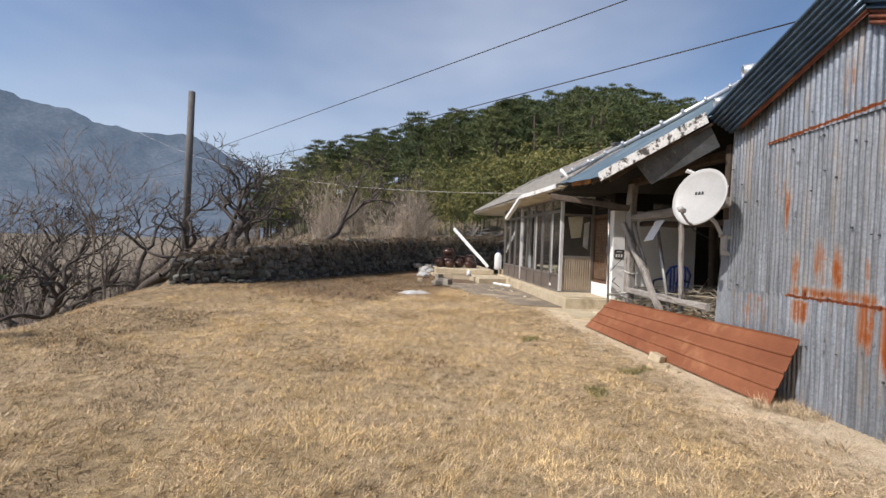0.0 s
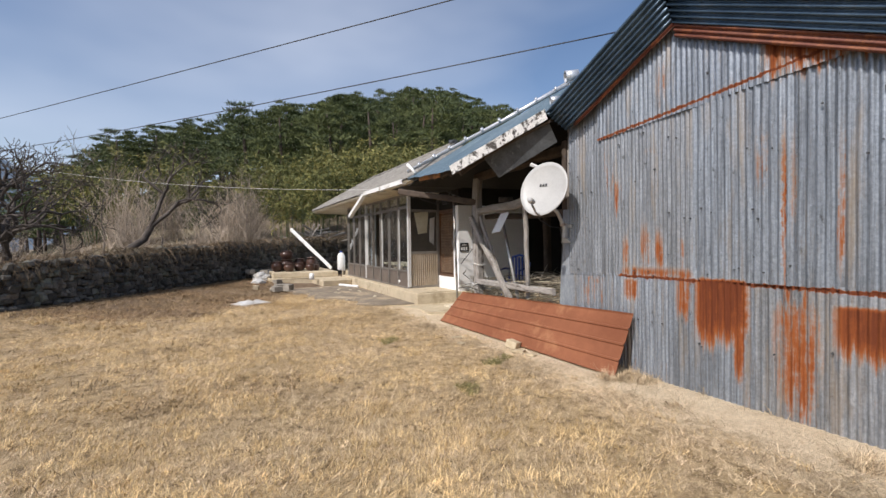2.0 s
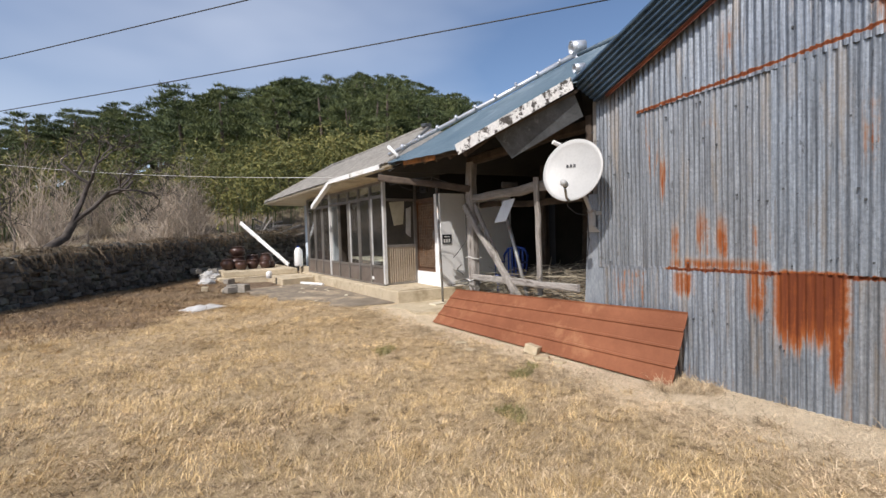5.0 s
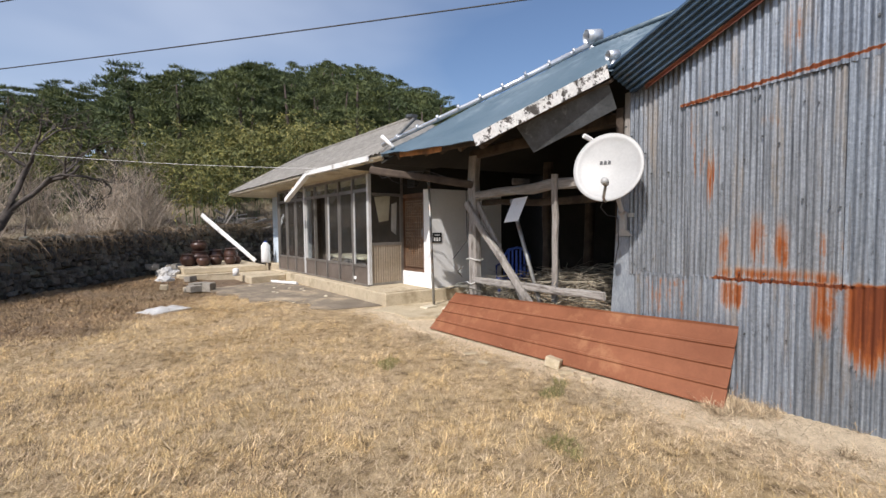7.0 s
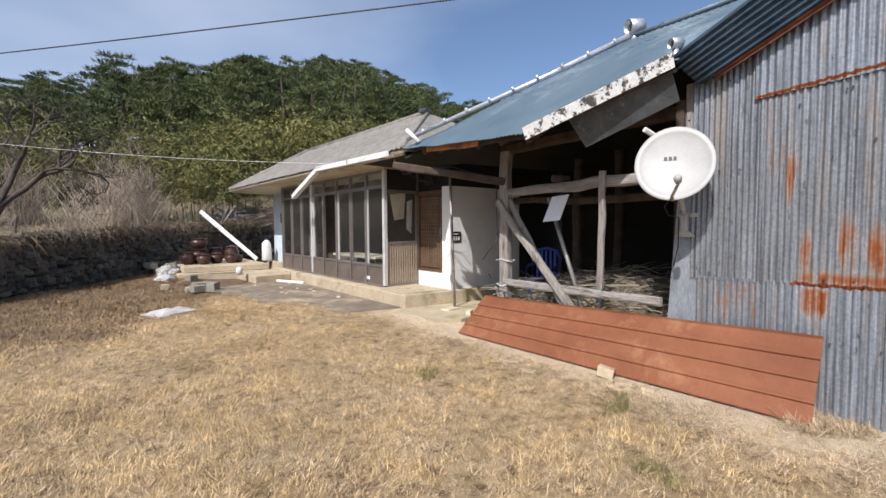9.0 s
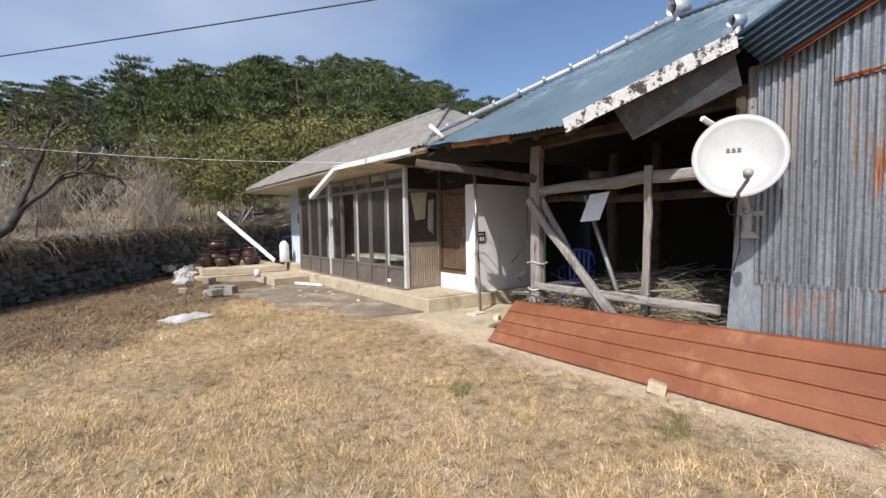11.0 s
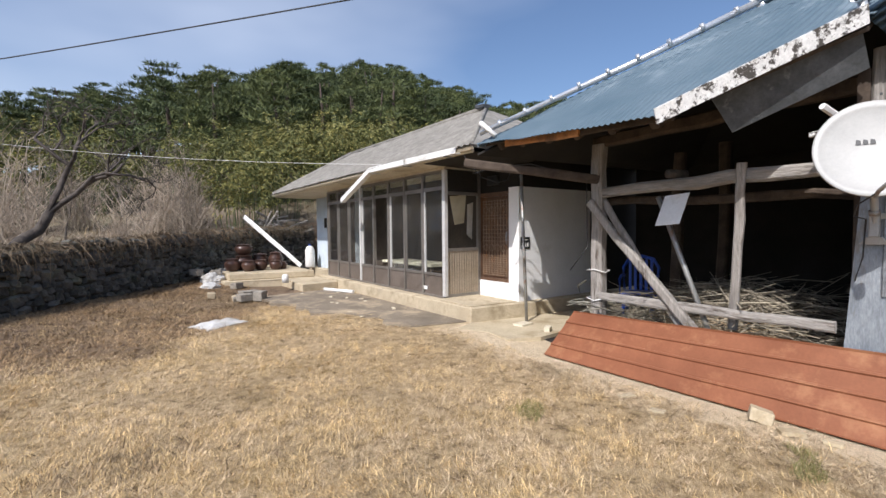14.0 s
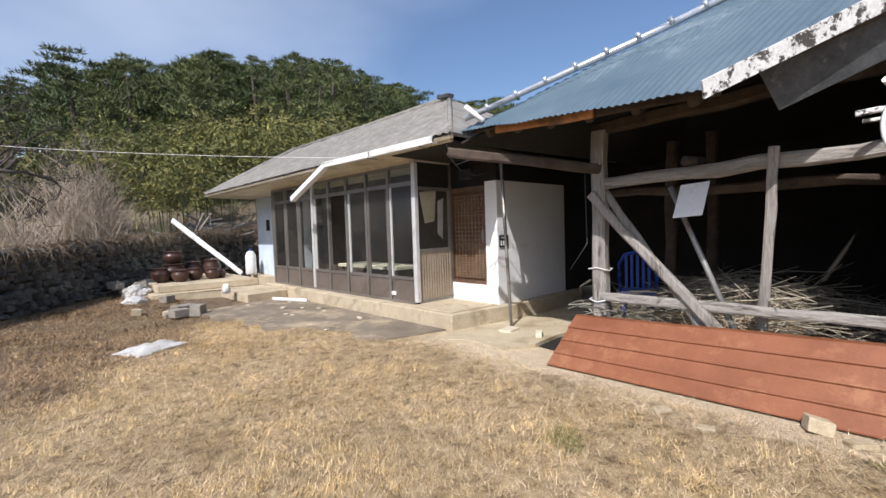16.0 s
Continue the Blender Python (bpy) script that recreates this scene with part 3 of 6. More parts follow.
def wall_y(x):
    return float(np.interp(x, [p[0] for p in WALL], [p[1] for p in WALL]))


def litter(x, y):
    """Positive where brown litter takes over from the lawn."""
    return y - (6.0 + 1.25 * x if x > -5 else -0.25 - 0.3 * (x + 5))


def step01(v):
    v = min(1.0, max(0.0, v))
    return v * v * (3 - 2 * v)


def ground_z(x, y):
    """The yard lies level, rises a little to the stone wall, falls off beside the trees and climbs the hill behind the wall."""
    z = 0.03 * noise.noise(Vector((x * 0.5, y * 0.5, 0.0))) + 0.012 * noise.noise(Vector((x * 1.9, y * 1.9, 3.0)))
    z *= step01((-0.9 - x) / 0.9)
    wy = wall_y(x)
    if x < 2.5:
        z += 0.22 * step01((y - wy + 4.5) / 4.0) * step01((-1.2 - x) / 1.5)
    if -3.2 < x < 8 and -3.0 < y < 8:
        z += 0.075 * step01((y + 2.9) / 1.2) * step01((x + 3.0) / 1.6)
    dx, dy = x - EYE_XY[0], y - EYE_XY[1]
    r = math.hypot(dx, dy)
    az = math.degrees(math.atan2(dx, dy))
    top = float(np.interp(az, [p[0] for p in PROFILE], [p[1] for p in PROFILE])) * 55 + 1.6 - 7.0
    behind = step01((y - wy - 0.25) / 0.5) * step01((x + 10.6 + 0.5 * max(0.0, y - 8)) / 1.2)
    rise = 0.75 * behind + behind * max(0.0, top - 0.75) * min(1.0, max(0.0, (r - 18) / 37))
    z += rise
    drop = step01((-9.6 - x) / 6.0) * (1 - behind)
    z -= 3.2 * drop
    if r > 70:
        z = z * max(0.0, 1 - (r - 70) / 60) - 4 * step01((r - 70) / 80)
    return z


def apron_x(y):
    return -2.3 + 1.15 * step01((3.2 - y) / 4.6) + 0.14 * math.sin(y * 3.1) + 0.09 * math.sin(y * 7.3 + 1)


def terrain():
    xs = np.unique(np.concatenate([np.linspace(-14, 6, 110), -14 - np.geomspace(0.3, 1500, 40), 6 + np.geomspace(0.3, 1500, 40)]))
    ys = np.unique(np.concatenate([np.linspace(-14, 14, 150), -14 - np.geomspace(0.3, 1500, 24), 14 + np.geomspace(0.3, 1800, 46)]))
    nx, ny = len(xs), len(ys)
    verts = [(x, y, ground_z(x, y)) for y in ys for x in xs]
    faces = [(j * nx + i, j * nx + i + 1, (j + 1) * nx + i + 1, (j + 1) * nx + i) for j in range(ny - 1) for i in range(nx - 1)]
    ob = mesh_ob("ground", verts, faces, M_SOIL, True)
    ob.data.materials.append(M_FIELD)
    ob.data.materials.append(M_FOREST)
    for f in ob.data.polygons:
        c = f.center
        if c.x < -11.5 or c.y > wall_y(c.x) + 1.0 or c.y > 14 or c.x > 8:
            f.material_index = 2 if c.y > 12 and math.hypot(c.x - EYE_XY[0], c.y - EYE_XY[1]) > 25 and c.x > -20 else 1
    return tagged(ob, "dry bare soil of the yard and the hillside", "ground", kind="structure")


terrain()


def mountain():
    """Far ridges that close the valley."""
    for name, dist, prof in (("mountain", 1300, [(-75, 0.15), (-52, 0.18), (-40, 0.212), (-33, 0.20), (-27, 0.178), (-23, 0.192), (-18, 0.145), (-12, 0.09), (-6, 0.05), (0, 0.03), (30, 0.02)]),
                             ("foothill", 520, [(-80, 0.09), (-55, 0.06), (-45, 0.075), (-35, 0.05), (-25, 0.045), (-10, 0.03), (20, 0.02)])):
        verts, faces = [], []
        n, m = 260, 24
        for i in range(n):
            az = -85 + 125 * i / (n - 1)
            h = float(np.interp(az, [p[0] for p in prof], [p[1] for p in prof])) * dist
            for j in range(m):
                f = j / (m - 1)
                rr = dist * (0.72 + 0.28 * f)
                nz = 0.10 * noise.fractal(Vector((az * 0.12, f * 3, dist)), 0.9, 2.0, 6)
                z = -25 + (h + 25) * (f ** 1.25) * (1 + nz)
                if j == m - 1:
                    z += h * 0.012 * noise.noise(Vector((az * 2.3, 0, dist)))
                verts.append((EYE_XY[0] + rr * math.sin(radians(az)), EYE_XY[1] + rr * math.cos(radians(az)), z))
        for i in range(n - 1):
            for j in range(m - 1):
                k = i * m + j
                faces.append((k, k + m, k + m + 1, k + 1))
        tagged(mesh_ob(name, verts, faces, M_MOUNT, True), "wooded mountain ridge across the valley, blue haze added as glow", "mountain", kind="structure")


mountain()

# paths and slabs that lie on the ground
def path_x(y):
    """The worn edge of the mud strip."""
    return -0.98 + sum(a * noise.noise(Vector((y * f, 0.5, f))) for a, f in ((0.22, 0.9), (0.13, 2.7), (0.08, 7.0), (0.05, 17.0)))


tagged(part("path", prism([(-0.2, -3.0), (-0.15, -12.5)] + [(path_x(-12.5 + k * 0.025), -12.5 + k * 0.025) for k in range(400)] + [(-0.6, -2.5), (1.6, -2.6), (1.6, -3.0)], -0.1, 0.007), M_SOIL),
       "pale trodden dry mud strip along the shed", "path", kind="structure")
tagged(part("apron", prism([(-0.3, -1.0), (-0.3, 4.6), (-2.3, 4.3)] + [(apron_x(y), y) for y in [4.0 - 0.2 * k for k in range(25)]], -0.1, 0.092), M_APRON),
       "dark worn concrete apron before the porch", "pavement", kind="structure")

tagged(part("dirt_patch", prism([(-0.55, -2.3), (-0.1, -2.5), (0.5, -2.45), (1.7, -2.6), (3.0, -2.6), (3.0, -1.3), (1.0, -1.3), (-0.25, -1.1), (-0.7, -1.3), (-0.5, -1.8)], -0.1, 0.08), M_PATH), "sandy trodden dirt beside the step", "path", kind="structure")

# ---- farmhouse ----
house = thing("farmhouse", "whitewashed farmhouse with a grey hipped roof and a glazed porch", "house", (1.0, 3.0, 0.0))


def hp(name, bm, mat, label="", parent=None, **kw):
    return part(name, bm, mat, parent or house, label, **kw)


hp("plinth", prism([(-0.28, -1.11), (1.0, -1.33), (3.2, -1.33), (3.2, 9.4), (0.6, 9.4), (0.6, 6.4), (-0.2, 6.2)], -0.1, 0.325), M_CONC, "sandy concrete plinth with worn edges", bevel=0.015)
hp("porch_step", prism([(-0.22, -1.02), (0.78, -1.12), (0.78, -0.02), (-0.2, -0.03)], 0.325, 0.345), M_CONC, bevel=0.008)
hp("wall", box(0.86, 1.06, 5.9, 9.25, 0.3, 2.95), M_BLUEWALL, "pale blue painted wall")
hp("wall", box(1.06, 5.2, 9.05, 9.25, 0.3, 2.95), M_BLUEWALL)
hp("wall", box(5.0, 5.2, -1.1, 9.05, 0.3, 2.95), M_WHITE)
hp("wall", box(0.84, 2.92, -1.12, -0.94, 0.32, 2.42), M_WHITE, "whitewashed side wall")
hp("wall", box(0.84, 1.02, -0.94, -0.86, 0.32, 2.42), M_WHITE)
hp("wall", box(0.84, 1.02, -0.86, 0.03, 0.32, 0.64), M_WHITE)
# Under-eave walls in near black, the shade put into their colour
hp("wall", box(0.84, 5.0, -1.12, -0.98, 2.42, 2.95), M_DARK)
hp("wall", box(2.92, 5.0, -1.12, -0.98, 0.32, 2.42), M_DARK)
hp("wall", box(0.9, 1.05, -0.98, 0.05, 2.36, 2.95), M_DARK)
hp("inner_wall", box(1.35, 1.5, 0.1, 5.85, 0.33, 2.9), M_ROOM, "plastered inner wall, darkened for the room's shade")
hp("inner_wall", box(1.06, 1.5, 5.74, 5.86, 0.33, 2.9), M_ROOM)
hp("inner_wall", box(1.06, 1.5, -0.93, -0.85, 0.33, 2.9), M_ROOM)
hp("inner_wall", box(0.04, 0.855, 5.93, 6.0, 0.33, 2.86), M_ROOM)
hp("porch_ceiling", box(0.02, 5.0, -0.9, 9.0, 2.86, 2.93), M_CREAM)
hp("window", box(0.845, 0.856, 8.25, 8.5, 1.75, 2.1), M_DARK)

# glazed porch front: eight bays
bays = [0.0, 0.74, 1.47, 2.20, 2.94, 3.67, 4.41, 5.14, 5.88]
porch = hp("porch_frame", box(-0.03, 0.03, -0.03, 5.91, 0.33, 0.37), M_ALU, "bronze aluminium porch glazing")
for i, y in enumerate(bays):
    wide = 0.045 if i in (0, 5, 8) else 0.028
    part("mullion", box(-0.035, 0.035, y - wide, y + wide, 0.37, 2.78), M_ALU_LIGHT if i in (0, 5) else M_ALU, porch)
for z0, z1 in ((0.75, 0.80), (2.41, 2.48), (2.73, 2.79)):
    for a, b in zip(bays, bays[1:]):
        part("rail", box(-0.028, 0.028, a + 0.046, b - 0.046, z0, z1), M_ALU, porch)
for i, (a, b) in enumerate(zip(bays, bays[1:])):
    part("lower_panel", box(-0.012, 0.008, a + 0.046, b - 0.046, 0.37, 0.75), M_BROWN, porch, "dull brown panel")
    shift = 0.02 if i in (2, 3, 4) else 0.0
    if i not in (3,):
        pane = part("pane", box(shift - 0.003, shift + 0.003, a + 0.03, b - 0.03, 0.80, 2.41), M_GLASS, porch)
        pane.visible_shadow = False
        for q in (a + 0.055, b - 0.055):
            part("sash_stile", box(shift - 0.014, shift + 0.014, q - 0.022, q + 0.022, 0.80, 2.41), M_ALU_LIGHT if i in (2, 3, 4, 0) else M_ALU, porch)
    top = part("transom_pane", box(-0.003, 0.003, a + 0.03, b - 0.03, 2.48, 2.73), M_GLASS, porch)
    top.visible_shadow = False
# porch end beside the door
side = hp("porch_end", box(-0.03, 0.86, -0.03, 0.03, 0.33, 0.40), M_ALU, "porch end with ribbed tan lower panel")
ribs = corrugated("ribbed_panel", (0.05, -0.012, 0.40), (1, 0, 0), (0, 0, 1), 0.0, 0.78, lambda s: 0.0, lambda s: 0.83, M_TAN, 0.06, 0.008, 2, thick=0.003)
under(ribs, side)
part("rail", box(0.036, 0.83, -0.028, 0.028, 1.23, 1.29), M_ALU, side)
part("rail", box(0.036, 0.83, -0.028, 0.028, 2.32, 2.38), M_ALU, side)
part("mullion", box(0.80, 0.86, -0.033, 0.033, 0.40, 2.8), M_ALU, side)
# Near black here paints the shade below the eave
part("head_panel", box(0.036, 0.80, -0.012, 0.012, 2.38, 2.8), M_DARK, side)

# front door: iron grille on a brown leaf
door = hp("door", box(0.93, 0.96, -0.82, -0.01, 0.68, 2.28), M_DOOR, "closed brown iron door with a scrolled grille")
for y0, y1, z0, z1 in ((-0.86, -0.80, 0.64, 2.36), (-0.03, 0.03, 0.64, 2.36), (-0.80, -0.03, 2.28, 2.36), (-0.80, -0.03, 0.64, 0.69)):
    part("door_frame", box(0.86, 0.95, y0, y1, z0, z1), M_DOOR, door)
for i in range(9):
    y = -0.74 + i * 0.083
    part("grille_bar", box(0.895, 0.907, y - 0.007, y + 0.007, 0.74, 2.22), M_GRILLE, door)
for z in [0.76 + 0.042 * i for i in range(10)] + [1.42 + 0.075 * i for i in range(5)] + [1.86, 1.92, 2.14, 2.20]:
    part("grille_bar", box(0.884, 0.895, -0.77, -0.06, z - 0.007, z + 0.007), M_GRILLE, door)
for z in (1.29, 2.03):
    for k in range(4):
        y = -0.66 + k * 0.165
        part("scroll", tube([(0.889, y + 0.055 * math.cos(a * 0.5236), z + 0.07 * math.sin(a * 0.5236)) for a in range(13)], 0.007, 5), M_GRILLE, door)
part("lock_plate", box(0.872, 0.884, -0.795, -0.745, 1.36, 1.60), M_GREYPAINT, door, "dull steel lock plate")
part("door_handle", tube([(0.86, -0.76, 1.40), (0.86, -0.76, 1.55)], 0.012), M_GREYPAINT, door, "steel pull handle")

# hipped roof
E0, E1, YE0, YE1 = -0.62, 4.6, -1.55, 9.75
RX, RZ, RY0, RY1 = 2.0, 4.46, 1.1, 8.6
EZ = 2.96


def roof_z(x):
    return EZ + (RZ - EZ) * (x - E0) / (RX - E0)


slope_len = math.hypot(RX - E0, RZ - EZ)
gdir = Vector((RX - E0, 0, RZ - EZ)).normalized()


def hip_limit(s):
    y = YE1 - s
    if y > RY1:
        return slope_len * max(0.0, (YE1 - y) / (YE1 - RY1))
    if y < RY0:
        return slope_len * max(0.0, (y - YE0) / (RY0 - YE0))
    return slope_len


rows_of_sheets = 3
for k in range(rows_of_sheets):
    a, b = slope_len * k / rows_of_sheets, slope_len * (k + 1) / rows_of_sheets + 0.06
    sh = corrugated("roof_sheet", (E0, YE1, EZ + 0.003 * k), (0, -1, 0), gdir, 0.0, YE1 - YE0,
                    lambda s, a=a: min(a, hip_limit(s)), lambda s, b=b: min(b, hip_limit(s)), M_SLATE, 0.16, 0.013, 4, 0.03, 30, thick=0.006)
    under(sh, house, "weathered grey cement roof sheets")
hp("roof", slab([(E0, YE0, EZ), (RX, RY0, RZ), (E1, YE0, EZ)], 0.05), M_SLATE)
hp("roof", slab([(E1, YE0, EZ), (RX, RY0, RZ), (RX, RY1, RZ), (E1, YE1, EZ)], 0.05), M_SLATE)
hp("roof", slab([(E1, YE1, EZ), (RX, RY1, RZ), (E0, YE1, EZ)], 0.05), M_SLATE)
hp("roof", slab([(E0 + 0.03, YE1, EZ - 0.03), (RX, RY1, RZ - 0.03), (RX, RY0, RZ - 0.03), (E0 + 0.03, YE0, EZ - 0.03)], 0.05), M_CREAM)
hp("ridge_cap", tube([(RX, RY0, RZ + 0.02), (RX, 4.5, RZ + 0.0), (RX, RY1, RZ + 0.02)], 0.07), M_SLATE, smooth=True)
hp("hip_cap", tube([(E0 + 0.05, YE0 + 0.05, EZ), ((E0 + RX) / 2, (YE0 + RY0) / 2, (EZ + RZ) / 2), (RX, RY0, RZ)], [0.04, 0.045, 0.05]), M_SLATE, smooth=True)
hp("ridge_end", timber((RX - 0.10, RY0 - 0.16, RZ + 0.02), (RX, RY0 + 0.30, RZ + 0.10), 0.16, 0.10, 0.01, 4, 91), M_TIN, "dark ridge end tile")
hp("hip_cap", tube([(E0 + 0.05, YE1 - 0.05, EZ + 0.02), (RX, RY1, RZ + 0.02)], [0.06, 0.08]), M_SLATE, smooth=True)
hp("fascia", box(-0.52, -0.47, YE0 + 0.1, YE1 - 0.1, 2.86, 2.95), M_CREAM)
hp("soffit", slab([(-0.47, 0.0, 2.88), (-0.47, YE1 - 0.1, 2.88), (0.9, YE1 - 0.1, 2.86), (0.9, 0.0, 2.86)], 0.03), M_CREAM, "cream boarded soffit")
# This end of the soffit carries the shade in its near-black colour
hp("soffit", slab([(-0.47, YE0 + 0.1, 2.88), (-0.47, -0.004, 2.88), (0.9, -0.004, 2.86), (0.9, YE0 + 0.1, 2.86)], 0.03), M_DARK, "soffit end coloured near black for the eave's shade")
hp("beam_panel", box(-0.02, 0.02, -0.02, 5.9, 2.79, 2.87), M_CREAM)

# white gutter that has come down at one end
gutter = thing("gutter", "white metal eave gutter, one end fallen off its brackets", "gutter", (-0.6, 0.4, 2.9))


def trough(a, b, w=0.11, h=0.10):
    a, b = Vector(a), Vector(b)
    d = (b - a).normalized()
    s = d.cross(Vector((0, 0, 1))).normalized()
    u = s.cross(d)
    bm = bmesh.new()
    for x0, x1, z0, z1 in ((-w / 2, w / 2, 0, 0.008), (-w / 2, -w / 2 + 0.008, 0.008, h), (w / 2 - 0.008, w / 2, 0.008, h)):
        hexa(bm, [a + s * x0 + u * z0, a + s * x1 + u * z0, b + s * x1 + u * z0, b + s * x0 + u * z0,
                  a + s * x0 + u * z1, a + s * x1 + u * z1, b + s * x1 + u * z1, b + s * x0 + u * z1])
    return bm


part("trough", trough((-0.60, -1.20, 2.86), (-0.58, 0.4, 2.88)), M_PVC, gutter)
part("trough", trough((-0.59, 0.42, 2.875), (-0.56, 1.98, 2.90)), M_PVC, gutter)
part("fallen_trough", trough((-0.56, 1.95, 2.90), (-0.60, 3.4, 2.33)), M_PVC, gutter)
for y in (-0.9, 0.4, 1.7):
    part("bracket", box(-0.67, -0.47, y - 0.015, y + 0.015, 2.845, 2.858), M_GREYPAINT, gutter)

# ---- barn ----
barn = thing("barn", "open-fronted timber barn with a faded blue sheet roof", "barn", (1.5, -3.5, 0.0))


def bp(name, bm, mat, label="", parent=None, **kw):
    return part(name, bm, mat, parent or barn, label, **kw)


A, B, T, V, R = Vector((-0.80, -1.92, 2.86)), Vector((-1.32, -4.92, 2.60)), Vector((-0.50, -6.02, 3.17)), Vector((1.05, -4.80, 4.20)), Vector((1.05, -8.4, 4.32))
ev = (B - A).normalized()
nrm = (V - A).cross(B - A).normalized()
if nrm.z < 0:
    nrm = -nrm
up = nrm.cross(ev).normalized()
if up.z < 0:
    up = -up


def st(p):
    d = p - A
    return d.dot(ev), d.dot(up)


sB, sT, sV, sR = st(B), st(T), st(V), st(R)


def blue_low(s):
    if s <= sB[0]:
        return 0.0
    return float(np.interp(s, [sB[0], sT[0], sT[0] + 1.2], [0.0, sT[1], sT[1] + 0.4]))


def blue_high(s):
    return max(blue_low(s), float(np.interp(s, [0, sV[0], sR[0]], [0.02, sV[1], sR[1]])))


sheet = corrugated("roof_sheet", A, ev, up, 0.0, sT[0] + 0.04, blue_low, blue_high, M_BLUE_ROOF, 0.076, 0.007, 6, 0.03, 4, thick=0.006)
under(sheet, barn, "faded blue corrugated roof sheeting")
bp("roof", slab([A, V, (4.6, -2.3, 2.9)], 0.03), M_BLUE_ROOF)
R = Vector((1.05, -6.15, 4.24))
bp("roof", slab([V, R, (4.8, -6.15, 2.9), (4.6, -2.3, 2.9)], 0.03), M_BLUE_ROOF)
# Linings added in near black to keep the barn inside dark
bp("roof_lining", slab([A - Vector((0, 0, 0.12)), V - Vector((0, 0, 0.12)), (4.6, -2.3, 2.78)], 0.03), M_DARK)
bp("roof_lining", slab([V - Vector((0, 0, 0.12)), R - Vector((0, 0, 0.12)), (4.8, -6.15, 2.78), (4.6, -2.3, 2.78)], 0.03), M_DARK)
bp("roof_lining", slab([A - nrm * 0.05 + up * 0.1, V - nrm * 0.05, R - nrm * 0.05, T - nrm * 0.06, B - nrm * 0.06 + up * 0.15], 0.03), M_DKWOOD, "underboards of the roof, toned dark for the barn's shade")
hipcap = [A + Vector((-0.05, -0.12, 0.14)), A.lerp(V, 0.62) + Vector((0, 0, 0.06)), V + Vector((0, 0, 0.05))]
bp("hip_cap", tube(hipcap, [0.035, 0.042, 0.042]), M_ZINC_CAP, "bright zinc hip flashing", smooth=True)
for k in range(9):
    q0 = hipcap[0].lerp(hipcap[2], 0.08 + k * 0.105) + Vector((0, 0, 0.012))
    bp("cap_joint", tube([q0, q0 + (hipcap[2] - hipcap[0]).normalized() * 0.04], 0.047, 10), M_ZINC_CAP, smooth=True)
bp("ridge_cap", tube([V + Vector((0, 0, 0.02)), R + Vector((0, 0, 0.02))], 0.035), M_BLUE_ROOF, smooth=True)
bp("hip_end", tube([(-0.79, -2.30, 2.93), (-0.87, -2.08, 3.14)], [0.032, 0.036]), M_PVC, smooth=True)
bp("trim", slab([B + Vector((-0.03, 0.05, 0.045)), T + Vector((-0.03, 0.0, 0.10)), T + Vector((0.02, 0.0, -0.03)), B + Vector((0.02, 0.05, -0.075))], 0.025), M_PEEL, "white trim board with dark peeled spots")
bp("flap", slab([(-0.92, -5.12, 2.76), (-0.42, -5.98, 3.10), (-0.30, -6.0, 2.86), (-0.72, -5.22, 2.46)], 0.012), M_TIN, "bent black tin flap under the eave")
bp("eave_board", timber(A + ev * 0.55 + up * 0.10 - nrm * 0.075, A + ev * 1.95 + up * 0.10 - nrm * 0.075, 0.03, 0.12, 0.004, 5, 2), M_ORANGE, "orange-brown eave board")
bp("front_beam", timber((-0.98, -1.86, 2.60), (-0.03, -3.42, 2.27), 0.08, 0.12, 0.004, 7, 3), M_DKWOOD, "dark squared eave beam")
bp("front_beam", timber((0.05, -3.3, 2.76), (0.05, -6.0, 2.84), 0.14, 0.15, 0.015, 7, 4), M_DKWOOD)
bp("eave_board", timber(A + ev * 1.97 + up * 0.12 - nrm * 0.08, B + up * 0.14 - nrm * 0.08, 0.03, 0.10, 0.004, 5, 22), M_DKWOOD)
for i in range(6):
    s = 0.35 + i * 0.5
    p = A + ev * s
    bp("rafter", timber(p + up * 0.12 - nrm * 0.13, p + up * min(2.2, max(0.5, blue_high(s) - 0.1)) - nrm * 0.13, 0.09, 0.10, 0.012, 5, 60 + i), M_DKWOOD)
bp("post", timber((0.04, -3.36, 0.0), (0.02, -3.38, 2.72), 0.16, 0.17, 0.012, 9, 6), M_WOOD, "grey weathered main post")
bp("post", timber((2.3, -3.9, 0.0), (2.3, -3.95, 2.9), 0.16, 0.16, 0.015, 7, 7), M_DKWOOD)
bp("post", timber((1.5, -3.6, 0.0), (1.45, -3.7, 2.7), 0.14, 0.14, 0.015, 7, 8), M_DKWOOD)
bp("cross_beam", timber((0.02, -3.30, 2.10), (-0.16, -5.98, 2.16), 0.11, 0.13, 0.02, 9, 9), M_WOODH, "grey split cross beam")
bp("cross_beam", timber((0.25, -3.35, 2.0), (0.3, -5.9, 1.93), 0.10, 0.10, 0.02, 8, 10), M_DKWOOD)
bp("stud", timber((-0.03, -4.98, 0.62), (-0.18, -5.10, 2.26), 0.05, 0.085, 0.006, 7, 11), M_WOOD)
bp("rail", timber((-0.03, -3.40, 0.78), (-0.22, -5.83, 0.80), 0.06, 0.10, 0.012, 8, 12), M_WOODH)
bp("brace", timber((-0.10, -3.32, 1.98), (-0.13, -4.72, 0.48), 0.08, 0.10, 0.015, 8, 13), M_WOOD)
bp("log_end", tube([(0.06, -4.46, 2.235), (-0.15, -4.36, 2.235)], [0.042, 0.05], 10), M_BARK, "round log end on the cross beam", smooth=True)
